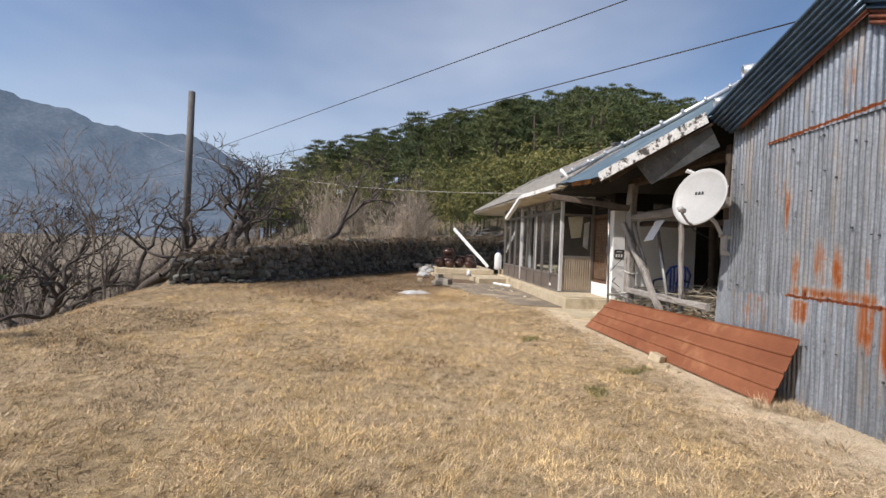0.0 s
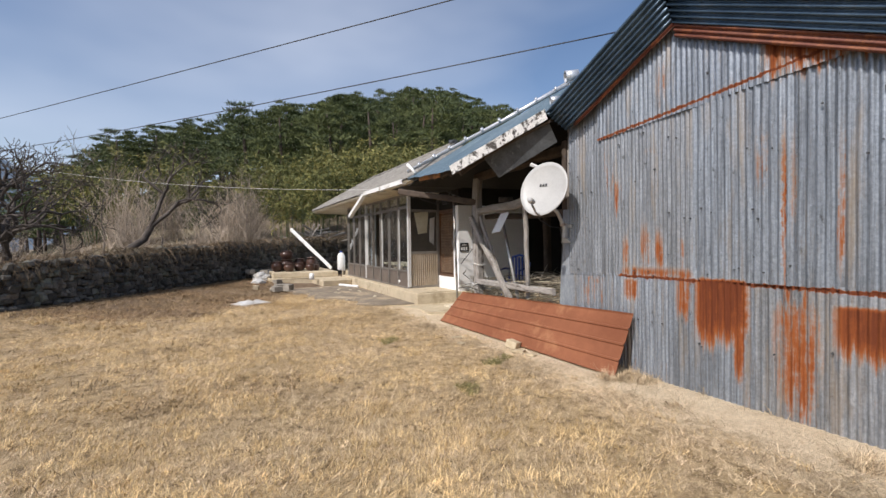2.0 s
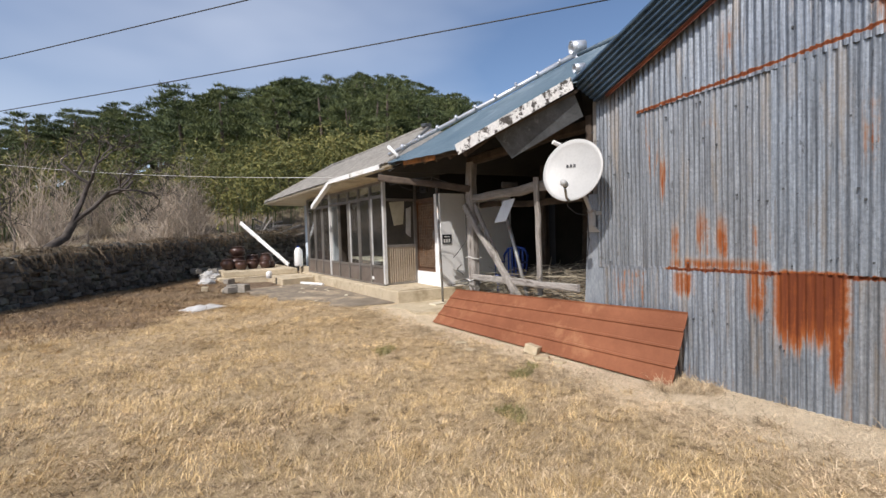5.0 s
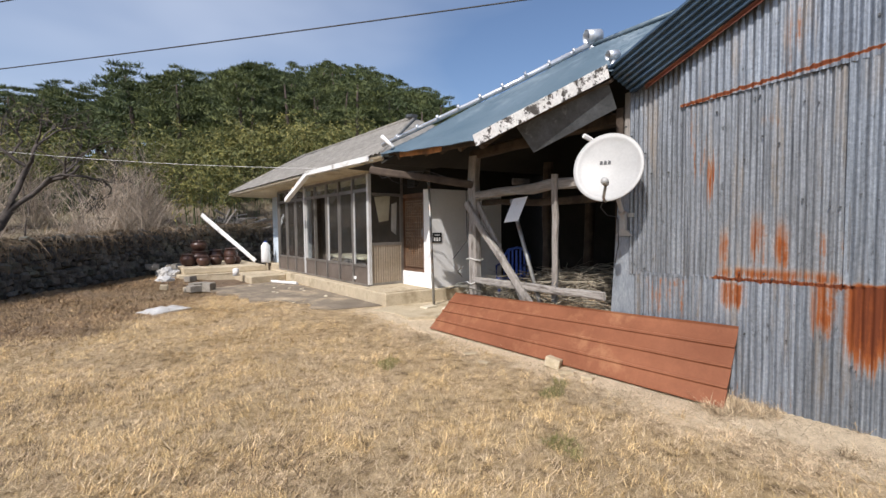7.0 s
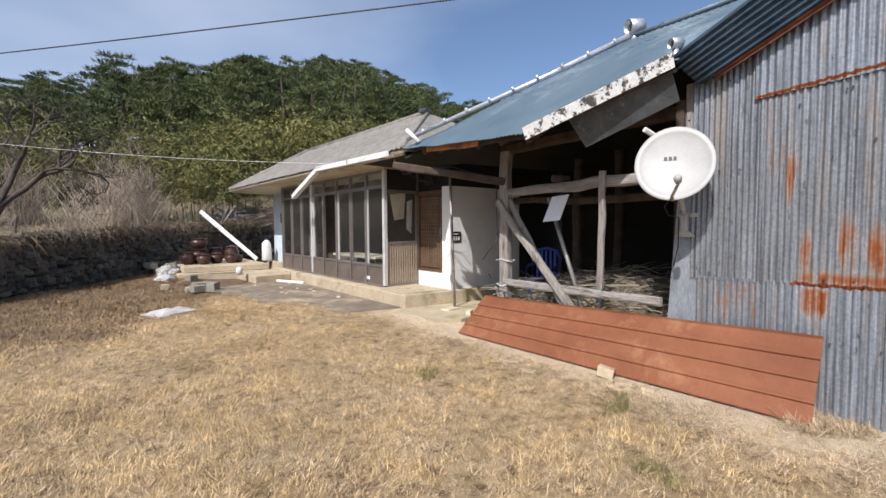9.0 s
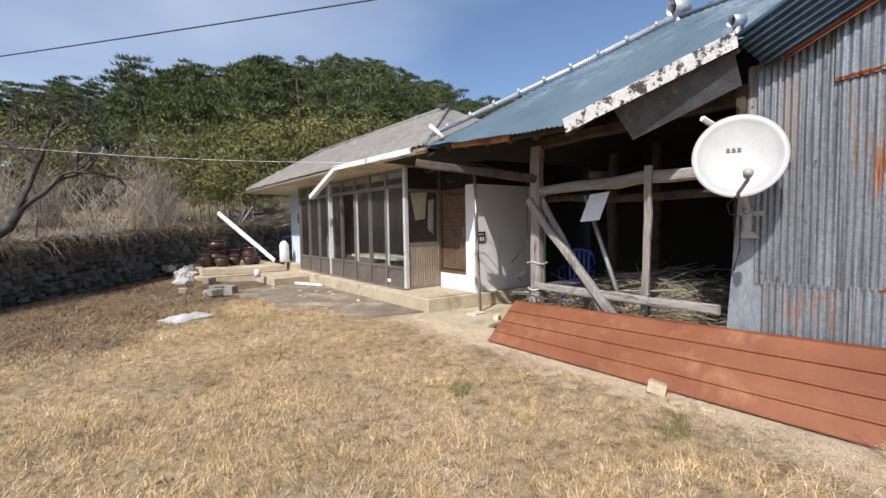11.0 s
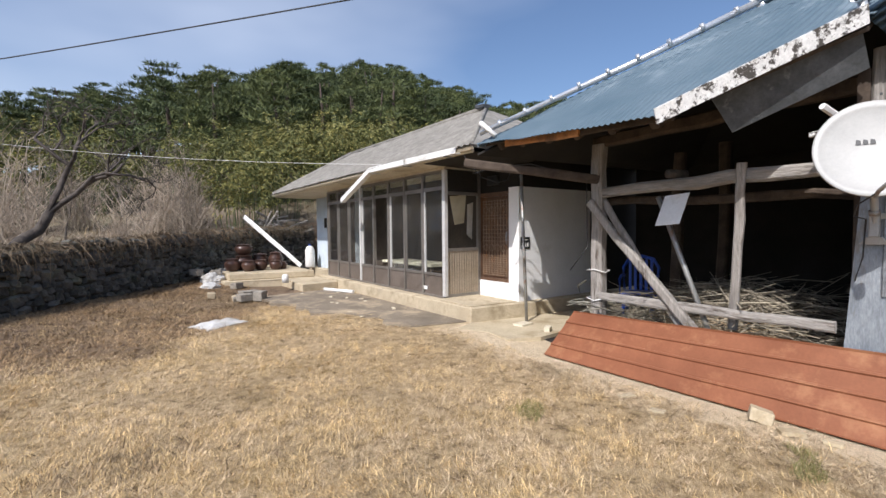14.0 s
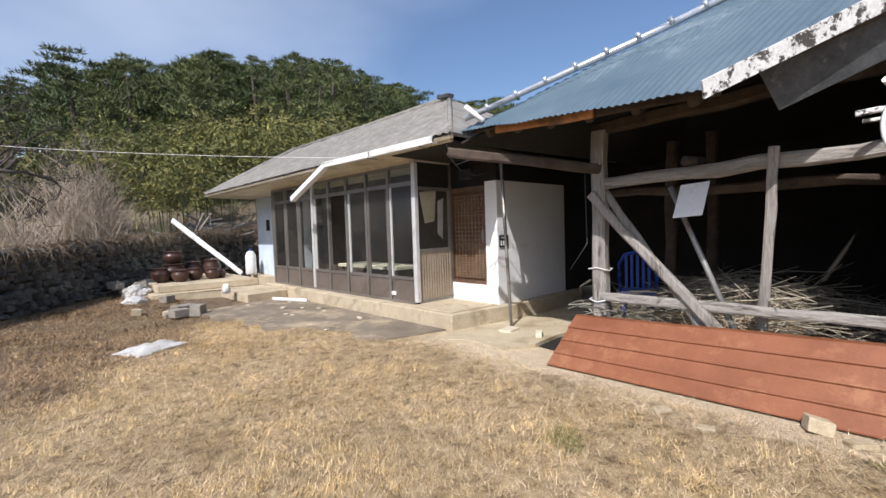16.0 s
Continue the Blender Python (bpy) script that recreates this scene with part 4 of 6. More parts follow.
bp("broken_board", timber((-0.22, -5.62, 2.42), (-0.24, -6.00, 2.43), 0.05, 0.045, 0.008, 4, 71), M_PEEL, "pale broken board end")
bp("broken_board", timber((-0.20, -5.66, 2.36), (-0.22, -6.00, 2.37), 0.05, 0.03, 0.006, 4, 72), M_PEEL, "pale broken board end")
for z, wob in ((1.10, 0.02), (0.74, -0.03)):
    bp("cord", tube([(-0.055, -3.46, z), (-0.06, -3.36, z + wob), (-0.055, -3.26, z), (0.04, -3.25, z), (0.14, -3.26, z), (0.14, -3.46, z), (0.04, -3.47, z - wob), (-0.055, -3.46, z)], 0.008, 6), M_PVC, "pale cord tied round the post", smooth=True)
bp("brace", timber((0.02, -3.45, 1.98), (-0.09, -4.55, 0.48), 0.05, 0.08, 0.012, 7, 14), M_WOOD)
bp("steel_pipe", tube([(0.03, -4.16, 2.0), (-0.07, -4.78, 0.55)], 0.028), M_GREYPAINT, smooth=True)
# Inner walls and floor coloured near black to paint in the barn's shade
bp("wall", box(4.3, 4.5, -9.8, -1.3, 0.0, 3.0), M_DARK, "barn back wall, near black to hold the inner shade")
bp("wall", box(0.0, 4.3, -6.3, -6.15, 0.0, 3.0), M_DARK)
# Unseen boards added to stop sunlight leaking into the barn beside the shed
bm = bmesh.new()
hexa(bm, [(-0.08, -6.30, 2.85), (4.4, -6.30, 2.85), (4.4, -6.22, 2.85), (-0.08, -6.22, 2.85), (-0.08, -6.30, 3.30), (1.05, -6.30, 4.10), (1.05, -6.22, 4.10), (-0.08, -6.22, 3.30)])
bp("gable_light_stop", bm, M_DARK)
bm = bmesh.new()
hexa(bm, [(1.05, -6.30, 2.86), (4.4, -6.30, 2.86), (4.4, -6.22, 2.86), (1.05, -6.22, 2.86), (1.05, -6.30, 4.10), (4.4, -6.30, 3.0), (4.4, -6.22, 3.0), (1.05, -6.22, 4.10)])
bp("gable_light_stop", bm, M_DARK)
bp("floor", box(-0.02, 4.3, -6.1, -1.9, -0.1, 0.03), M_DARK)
# Unseen sheet added between the roofs to keep sun off the side wall
bp("valley_sun_cover", slab([(-0.35, -1.96, 2.885), (4.6, -2.34, 2.93), (4.6, -1.48, 2.945), (0.15, -1.48, 2.945)], 0.02), M_TIN, "valley sheet added between the two roofs to block sun")
bp("prop_pole", tube([(0.52, -1.62, 0.04), (0.51, -1.50, 2.62)], 0.026), M_GREYPAINT, "grey steel prop pole", smooth=True)

# ---- shed ----
shed = thing("shed", "tall shed clad in patched rusty corrugated sheets", "shed", (1.5, -8.0, 0.0))
SX = -0.17


def gable(y):
    return float(np.interp(y, [-10.42, -7.72, -5.6], [2.55, 3.85, 2.83]))


def wall_sheet(y0, y1, z0, z1, mat, out=0.0, seed=0, label="", pitch=0.05):
    """A sheet from y1 (far) to y0 (near) whose head is cut to the gable."""
    hi = (lambda s: min(z1(y1 - s) if callable(z1) else z1, gable(y1 - s)) - z0)
    ob = corrugated("wall_sheet", (SX - out, y1, z0), (0, -1, 0), (0, 0, 1), 0.0, y1 - y0, lambda s: 0.0, hi, mat, pitch, 0.0095 * pitch / 0.05, 8, 0.012, seed, thick=0.004)
    return under(ob, shed, label)


def seam_up(y):
    return float(np.interp(y, [-9.3, -7.56, -6.66], [2.96, 2.86, 2.80]))


wall_sheet(-6.72, -6.09, 1.09, 5.0, M_ZINC_M, 0.006, 1, "grey zinc corrugated sheet")
wall_sheet(-7.92, -6.66, 1.11, seam_up, M_ZINC_M, 0.014, 2, "zinc sheet with rust spots at its foot")
wall_sheet(-8.76, -7.86, 1.13, seam_up, M_ZINC, 0.028, 3, pitch=0.064)
wall_sheet(-9.70, -8.70, 1.13, seam_up, M_ZINC, 0.014, 4, "zinc sheet with brown streaks", 0.064)
wall_sheet(-10.3, -9.64, 1.12, 5.0, M_ZINC, 0.028, 5, pitch=0.064)
wall_sheet(-6.80, -6.15, 0.02, 1.12, M_ZINC, 0.004, 6)
wall_sheet(-7.56, -6.75, 0.0, 1.13, M_ZINC, 0.010, 7)
wall_sheet(-8.42, -7.53, 0.0, 1.14, M_ZINC, 0.018, 8, "sheet with a broad run of orange-brown rust", 0.058)
wall_sheet(-8.98, -8.38, 0.0, 1.15, M_ZINC_M, 0.006, 9, "zinc sheet stained yellow-brown", 0.058)
wall_sheet(-10.3, -8.94, 0.0, 1.15, M_ZINC_M, 0.014, 10, "zinc sheet half eaten by rust", 0.058)
for y0, y1, sd in ((-7.58, -6.62, 11), (-8.50, -7.54, 12), (-9.70, -8.46, 13)):
    ob = corrugated("wall_sheet", (SX - 0.038, y1, 0), (0, -1, 0), (0, 0, 1), 0.0, y1 - y0, lambda s, y1=y1: seam_up(y1 - s) - 0.05,
                    lambda s, y1=y1: max(gable(y1 - s), seam_up(y1 - s)), M_ZINC, 0.058, 0.0085, 4, 0.01, sd, thick=0.004)
    under(ob, shed, "patch sheet under the verge with a rusty lower edge")
bm = bmesh.new()
hexa(bm, [(SX + 0.004, -5.83, 0.0), (SX + 0.010, -5.83, 0.0), (SX + 0.010, -6.30, 0.0), (SX + 0.004, -6.30, 0.0),
          (SX + 0.004, -5.95, 1.95), (SX + 0.010, -5.95, 1.95), (SX + 0.010, -6.30, 1.95), (SX + 0.004, -6.30, 1.95)])
part("corner_flashing", bm, M_FLASHING, shed, "smooth blue-grey zinc sheet at the corner")
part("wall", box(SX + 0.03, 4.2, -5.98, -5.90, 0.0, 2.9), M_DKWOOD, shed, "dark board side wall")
part("corner_post", timber((SX + 0.11, -6.02, 0), (SX + 0.11, -6.04, 3.05), 0.13, 0.13, 0.01, 7, 20), M_WOOD, shed)
part("wall", box(SX + 0.03, 4.2, -10.3, -10.2, 0.0, 2.8), M_DKWOOD, shed)
part("wall", box(4.2, 4.3, -10.3, -9.8, 0.0, 2.8), M_DKWOOD, shed)
AP = Vector((0, -7.72, 4.07))
for sgn, (ye, ze) in ((1, (-6.0, 3.245)), (-1, (-10.5, 2.735))):
    e2 = Vector((0, ye - AP.y, ze - AP.z))
    L = e2.length
    # roof slope
    sh = corrugated("roof_sheet", (-0.49, AP.y, AP.z - 0.01), (1, 0, 0), e2, 0.0, 5.0, lambda s: 0.0, lambda s, L=L: L, M_TEAL_ROOF, 0.076, 0.011, 3, 0.01, 40, thick=0.006)
    under(sh, shed, "dark teal corrugated roof")
    # verge strip bent down along the gable, its ribs running with the slope
    vs = corrugated("verge_sheet", (-0.50, AP.y, AP.z - 0.01), (0.20, 0, -0.36), e2, 0.0, 0.41, lambda s: 0.0, lambda s, L=L: L + 0.02 - 0.55 * s, M_TEAL_ROOF, 0.059, 0.016, 8, 0.008, 41, thick=0.004, split=False)
    under(vs, shed, "dark teal corrugated verge strip")
    rs = corrugated("rust_strip", (-0.292, AP.y, AP.z - 0.36), (0.12, 0, -0.9), e2, 0.0, 0.15 if sgn < 0 else 0.05, lambda s: 0.0, lambda s, L=L: L - 0.34, M_RUSTDARK, 0.05, 0.014, 6, 0.008, 42, thick=0.004, split=False)
    under(rs, shed, "rust-brown strip under the verge")

# ---- leaning sheet ----
lean = thing("leaning_sheet", "rust-red ribbed roofing sheet leaning on the shed", "metal sheet", (-0.4, -5.2, 0.0))
P00, P01, P10, P11 = Vector((-0.62, -3.02, 0.022)), Vector((-0.54, -7.17, 0.018)), Vector((-0.20, -3.17, 0.56)), Vector((-0.235, -7.17, 0.69))
nl = (P01 - P00).cross(P10 - P00).normalized()
if nl.x > 0:
    nl = -nl
verts, faces = [], []
profile = []
for k in range(5):
    c = k / 4
    profile += [(c - 0.022, 0.0), (c - 0.010, 0.016), (c + 0.010, 0.016), (c + 0.022, 0.0)] if 0 < k < 4 else []
profile = [(0.0, 0.012), (0.02, 0.0)] + profile + [(0.975, 0.0), (1.0, 0.014)]
ncol = 24
for i in range(ncol + 1):
    f = i / ncol
    for v, h in profile:
        p = P00.lerp(P01, f).lerp(P10.lerp(P11, f), v)
        verts.append(p + nl * (h + 0.012 * noise.noise(Vector((f * 6, v * 3, 1.0)))))
m = len(profile)
for i in range(ncol):
    for j in range(m - 1):
        k = i * m + j
        faces.append((k, k + 1, k + m + 1, k + m))
ob = mesh_ob("sheet", verts, faces, M_PANEL)
mod = ob.modifiers.new("thickness", "SOLIDIFY")
mod.thickness = 0.006
under(ob, lean)

# ---- satellite dish ----
dish = thing("satellite_dish", "white oval satellite dish on a wall arm", "satellite dish", (-0.2, -6.1, 1.5))
dc = Vector((-0.62, -6.10, 2.20))
dn = Vector((-0.90, -0.33, 0.28)).normalized()
ds = dn.cross(Vector((0, 0, 1))).normalized()
du = ds.cross(dn).normalized()
if du.z < 0:
    du = -du
bm = bmesh.new()
rings = []
for i in range(9):
    r = i / 8
    ring = []
    for k in range(48):
        a = 2 * math.pi * k / 48
        ring.append(bm.verts.new(dc + ds * (0.345 * r * math.cos(a)) + du * (0.37 * r * math.sin(a)) + dn * (0.05 * (r * r - 1) + (0.012 if i == 8 else 0))))
    rings.append(ring)
for q, w in zip(rings[1:], rings[2:]):
    for k in range(48):
        bm.faces.new((q[k], q[(k + 1) % 48], w[(k + 1) % 48], w[k]))
cv = bm.verts.new(dc - dn * 0.05)
for k in range(48):
    bm.faces.new((cv, rings[1][k], rings[1][(k + 1) % 48]))
bmesh.ops.delete(bm, geom=rings[0], context="VERTS")
ob = part("reflector", bm, M_DISH, dish, smooth=True)
mod = ob.modifiers.new("thickness", "SOLIDIFY")
mod.thickness = 0.012
knob = Vector((-0.975, -6.29, 2.02))
part("feed_arm", tube([dc - du * 0.36, dc - du * 0.36 + dn * 0.10, knob - dn * 0.03 - du * 0.04], 0.014), M_GREYPAINT, dish, smooth=True)
part("feed_horn", tube([knob - dn * 0.05, knob + dn * 0.02, knob + dn * 0.05], [0.030, 0.036, 0.028], 12), M_DISH, dish, smooth=True)
bm = bmesh.new()
hexa(bm, [(-0.215, -5.95, 1.50), (-0.215, -6.14, 1.50), (-0.198, -6.14, 1.50), (-0.198, -5.95, 1.50), (-0.235, -6.00, 1.56), (-0.235, -6.09, 1.56), (-0.198, -6.09, 1.56), (-0.198, -6.00, 1.56)])
part("base_flange", bm, M_DISH, dish, "pale steel wall flange", bevel=0.003)
part("bracket", box(-0.255, -0.198, -6.075, -6.015, 1.56, 1.76), M_DISH, dish, "pale steel wall bracket", bevel=0.006)
part("bracket_wing", box(-0.215, -0.200, -6.16, -6.075, 1.70, 1.745), M_DISH, dish, bevel=0.003)
part("wall_arm", tube([(-0.225, -6.045, 1.58), (-0.245, -6.05, 1.72), (-0.36, -6.06, 1.90), dc - dn * 0.075 - du * 0.12], 0.024), M_DISH, dish, smooth=True)
part("clamp", tube([(-0.26, -6.05, 1.735), (-0.275, -6.05, 1.765)], 0.036, 10), M_GREYPAINT, dish, smooth=True)
part("lead", tube([dc - du * 0.36 + dn * 0.08, (-0.62, -6.02, 1.80), (-0.40, -5.96, 1.72), (-0.26, -6.0, 1.70), (-0.21, -5.98, 1.40), (-0.19, -5.93, 1.20)], 0.006, 5), M_BLACK, dish, "black aerial lead", smooth=True)
part("stay", tube([(-0.15, -5.97, 2.36), (-0.60, -5.80, 2.57)], 0.026, 6), M_PVC, dish, "white stay bar")
part("mount_plate", box(-0.50, -0.40, -6.14, -6.00, 2.02, 2.18), M_GREYPAINT, dish)
for q in (-0.075, -0.035, 0.005):
    c = dc + ds * -q + du * 0.07
    rr = (q / 0.345) ** 2 + (0.07 / 0.37) ** 2
    c = c + dn * (0.05 * (rr - 1) + 0.016)
    bm = bmesh.new()
    hexa(bm, [c + ds * a + du * b + dn * z for z in (0.0, 0.003) for a, b in ((-0.015, -0.02), (0.015, -0.02), (0.012, 0.02), (-0.012, 0.012))])
    part("printed_mark", bm, M_BLACK, dish, "faded printed mark")

# nails and rust holes on the cladding
rnd = random.Random(31)
for k in range(60):
    y = rnd.uniform(-9.4, -5.95)
    z = rnd.choice((0.55, 1.25, 1.75, 2.25, 2.62, 3.05)) + rnd.uniform(-0.12, 0.12)
    if z > gable(y) - 0.15:
        continue
    s = rnd.uniform(0.003, 0.007)
    part("nail", box(SX - 0.050, SX - 0.030, y - s, y + s, z - s * rnd.uniform(1, 2.2), z + s), M_TIN, shed)

# ---- yard things ----
def jar(at, h, r, label="dark brown glazed earthenware jar with a lid"):
    e = thing("storage_jar", label, "jar", at, "jars on the terrace")
    prof = [(0.62, 0.0), (0.80, 0.2), (1.0, 0.55), (0.96, 0.75), (0.72, 0.93), (0.76, 0.97), (0.76, 1.0)]
    bm = bmesh.new()
    rings = [[bm.verts.new((at[0] + r * a * math.cos(k * math.pi / 10), at[1] + r * a * math.sin(k * math.pi / 10), at[2] + h * b)) for k in range(20)] for a, b in prof]
    for q, w in zip(rings, rings[1:]):
        for k in range(20):
            bm.faces.new((q[k], q[(k + 1) % 20], w[(k + 1) % 20], w[k]))
    bm.faces.new(rings[0][::-1])
    bm.faces.new(rings[-1])
    part("body", bm, M_JAR, e, smooth=True)
    bm = tube([(at[0], at[1], at[2] + h * z) for z in (1.0, 1.03, 1.07, 1.08, 1.12)], [r * 0.84, r * 0.86, r * 0.7, r * 0.2, r * 0.16], 20)
    part("lid", bm, M_JAR, e)
    return e


# terraces beside the porch
tagged(part("terrace", prism([(-0.22, 4.75), (-0.22, 9.0), (-2.9, 9.0), (-2.75, 6.6), (-1.3, 6.2), (-1.25, 4.6)], -0.1, 0.27), M_CONC, bevel=0.02), "low worn concrete terrace edge", "terrace", kind="structure")
tagged(part("terrace", prism([(-0.3, 6.35), (-0.3, 9.6), (-2.7, 9.6), (-2.6, 6.75)], 0.27, 0.46), M_CONC, bevel=0.02), "upper concrete terrace step", "terrace", kind="structure")
jar((-1.95, 8.0, 0.46), 0.42, 0.29)
jar((-1.95, 8.0, 0.93), 0.30, 0.26, "wide dark brown jar stacked on another jar")
jar((-1.42, 8.2, 0.46), 0.44, 0.25)
jar((-2.35, 7.6, 0.46), 0.36, 0.23)
jar((-1.95, 7.35, 0.46), 0.30, 0.21)
jar((-1.55, 7.55, 0.46), 0.30, 0.20)
jar((-1.15, 7.4, 0.46), 0.28, 0.19)
jar((-0.98, 8.0, 0.46), 0.48, 0.23)
jar((-0.92, 7.5, 0.46), 0.22, 0.15)

plank = tagged(part("plank", timber((-0.22, 7.85, 0.50), (-1.50, 9.9, 2.16), 0.05, 0.15, 0.004, 5, 50), M_PVC), "white painted plank leaning on the stone wall", "plank")
jug = thing("plastic_drum", "white plastic drum with a handle by the wall", "drum", (0.45, 8.9, 0.33))
part("body", tube([(0.45, 8.9, 0.34), (0.45, 8.9, 0.40), (0.45, 8.9, 0.98), (0.45, 8.9, 1.08), (0.45, 8.9, 1.12)], [0.15, 0.17, 0.16, 0.10, 0.05], 16), M_PVC, jug, smooth=True)
part("cap", tube([(0.45, 8.9, 1.12), (0.45, 8.9, 1.18)], 0.05, 12), M_BLUEP, jug)
pipe = tagged(part("white_pipe_piece", tube([(-0.75, 4.35, 0.13), (-0.40, 3.35, 0.135)], 0.04, 10), M_PVC), "short white pipe lying on the apron", "pipe")
can = tagged(part("white_can", tube([(-1.5, 5.2, 0.28), (-1.5, 5.2, 0.46), (-1.5, 5.2, 0.50)], [0.09, 0.085, 0.05], 14), M_PVC, smooth=True), "small white plastic can on the terrace", "can")


def rag(name, cx, cy, cz, sx, sy, h, mat, label, seed, rot=0.0):
    n = 16
    verts, faces = [], []
    for j in range(n + 1):
        for i in range(n + 1):
            u, v = i / n * 2 - 1, j / n * 2 - 1
            rr = 1 + 0.35 * noise.noise(Vector((u * 1.5, v * 1.5, seed)))
            x, y = u * sx * rr, v * sy * rr
            x, y = x * math.cos(rot) - y * math.sin(rot), x * math.sin(rot) + y * math.cos(rot)
            k = max(0.0, 1 - max(abs(u), abs(v)) ** 2)
            z = h * (k * (0.75 + 0.55 * noise.noise(Vector((u * 2.7, v * 2.7, seed + 5)))) + 0.12 * k * noise.noise(Vector((u * 7, v * 7, seed))))
            verts.append((cx + x, cy + y, cz + max(0.004, z)))
    for j in range(n):
        for i in range(n):
            k = j * (n + 1) + i
            faces.append((k, k + 1, k + n + 2, k + n + 1))
    ob = mesh_ob(name, verts, faces, mat, True)
    mod = ob.modifiers.new("thickness", "SOLIDIFY")
    mod.thickness = 0.006
    return tagged(ob, label, "rag")


rag("rag", -3.65, 1.75, ground_z(-3.65, 1.75) + 0.02, 0.40, 0.26, 0.10, M_CLOTH, "crumpled dirty white plastic rag on the grass", 2, 0.5)
def crumple(cx, cy, cz, sx, sy, sz, label, seed, mat):
    """A crumpled sheet lying in a heap."""
    bm = bmesh.new()
    bmesh.ops.create_icosphere(bm, subdivisions=4, radius=1.0)
    for v in bm.verts:
        p = v.co.copy()
        f = 1 + 0.30 * noise.noise(p * 1.6 + Vector((seed, 0, 0))) + 0.16 * abs(noise.noise(p * 4.5 + Vector((0, seed, 0)))) + 0.07 * noise.noise(p * 11)
        v.co = Vector((cx + p.x * f * sx, cy + p.y * f * sy, cz + max(-0.05, p.z * f * sz)))
    return tagged(part("crumpled_sheet", bm, mat), label, "sheet")


crumple(-2.95, 7.25, 0.24, 0.34, 0.30, 0.26, "crumpled grey plastic sheet heaped on rubble", 3.0, M_CLOTH)
crumple(-3.15, 6.35, 0.18, 0.22, 0.18, 0.12, "torn dirty white bag among rubble", 8.0, M_CLOTH)
crumple(-2.65, 7.75, 0.34, 0.28, 0.22, 0.18, "crumpled dark sack by the jars", 5.0, M_TIN)

stone_meshes = []


def stone_mesh(seed):
    rnd = random.Random(seed)
    bm = bmesh.new()
    bmesh.ops.create_cube(bm, size=1.0)
    bmesh.ops.bevel(bm, geom=bm.edges[:], offset=0.21, segments=1, affect="EDGES")
    for v in bm.verts:
        v.co += Vector((rnd.uniform(-0.11, 0.11), rnd.uniform(-0.11, 0.11), rnd.uniform(-0.11, 0.11)))
    me = bpy.data.meshes.new("stone")
    bm.to_mesh(me)
    bm.free()
    me.materials.append(M_STONE)
    return me


for k in range(14):
    stone_meshes.append(stone_mesh(100 + k))


def loose(name, label, category, x, y, z, sx, sy, sz, rz=0, rx=0, ry=0, mat=None, seed=0, group=""):
    bm = bmesh.new()
    rnd = random.Random(seed)
    bmesh.ops.create_cube(bm, size=1.0)
    bmesh.ops.bevel(bm, geom=bm.edges[:], offset=0.06, segments=1, affect="EDGES")
    for v in bm.verts:
        v.co = Vector((v.co.x * sx, v.co.y * sy, v.co.z * sz)) * rnd.uniform(0.95, 1.05)
    ob = part(name, bm, mat or M_CONC)
    ob.matrix_world = pose(x, y, z + sz / 2 * 0.9, rx, ry, rz)
    return tagged(ob, label, category, group)


loose("broken_block", "broken sandy concrete block by the leaning sheet", "block", -0.67, -5.46, 0.008, 0.15, 0.17, 0.11, 25, 14, 8, M_PATH, 1)
loose("broken_slab", "flat piece of broken concrete", "block", -0.76, -5.70, 0.006, 0.12, 0.17, 0.035, 40, 0, 5, M_PATH, 2)
loose("broken_slab", "flat piece of broken concrete", "block", -0.72, -5.95, 0.006, 0.09, 0.12, 0.03, 10, 0, 4, M_PATH, 3)
loose("broken_slab", "thin chip of broken concrete on the mud", "block", -1.05, -4.46, 0.006, 0.10, 0.16, 0.02, 65, 0, 3, M_PATH, 6)
loose("broken_slab", "thin chip of broken concrete on the mud", "block", -1.17, -4.84, 0.006, 0.08, 0.13, 0.02, 15, 0, 3, M_PATH, 7)
loose("brick_piece", "pale brick piece on the ground", "brick", 0.25, -2.32, 0.08, 0.15, 0.09, 0.08, 30, 0, 0, M_CREAM, 4)
loose("brick_piece", "flat pale stone at the pole foot", "brick", 0.30, -1.75, 0.08, 0.3, 0.2, 0.03, 10, 0, 0, M_CREAM, 5)
rnd = random.Random(77)
for k, (x, y, s, hgt) in enumerate(((-2.55, 4.4, 0.5, 0.05), (-2.5, 4.45, 0.45, 0.05), (-2.6, 4.35, 0.42, 0.05), (-2.45, 3.95, 0.28, 0.22), (-2.75, 4.1, 0.3, 0.16))):
    zz = 0.08 + 0.06 * k if k < 3 else 0.06
    loose("paving_slab" if k < 3 else "rubble_stone", "grey slab stacked by the apron" if k < 3 else "rough grey stone by the slabs", "stone", x, y, zz, s, s * 0.8, hgt, rnd.uniform(0, 90), rnd.uniform(-4, 4), 0, M_RUBBLE, 20 + k, "rubble by the terrace")
for k in range(16):
    x, y = rnd.uniform(-3.4, -2.3), rnd.uniform(4.2, 8.2)
    s = rnd.uniform(0.12, 0.3)
    loose("rubble_stone", "rough stone in the rubble heap", "stone", x, y, ground_z(x, y) + (0.2 if y > 7 else 0.0), s, s * 0.8, s * 0.6, rnd.uniform(0, 180), rnd.uniform(-15, 15), 0, M_RUBBLE if k % 3 else M_CONC, 40 + k, "rubble by the terrace")
for k in range(12):
    x, y = rnd.uniform(-1.6, -0.5), rnd.uniform(0.4, 4.3)
    s = rnd.uniform(0.05, 0.11)
    loose("rubble_stone", "small pale chip on the apron", "stone", x, y, 0.09, s, s * 0.8, s * 0.25, rnd.uniform(0, 180), 0, 0, M_CREAM, 70 + k, "chips on the apron")

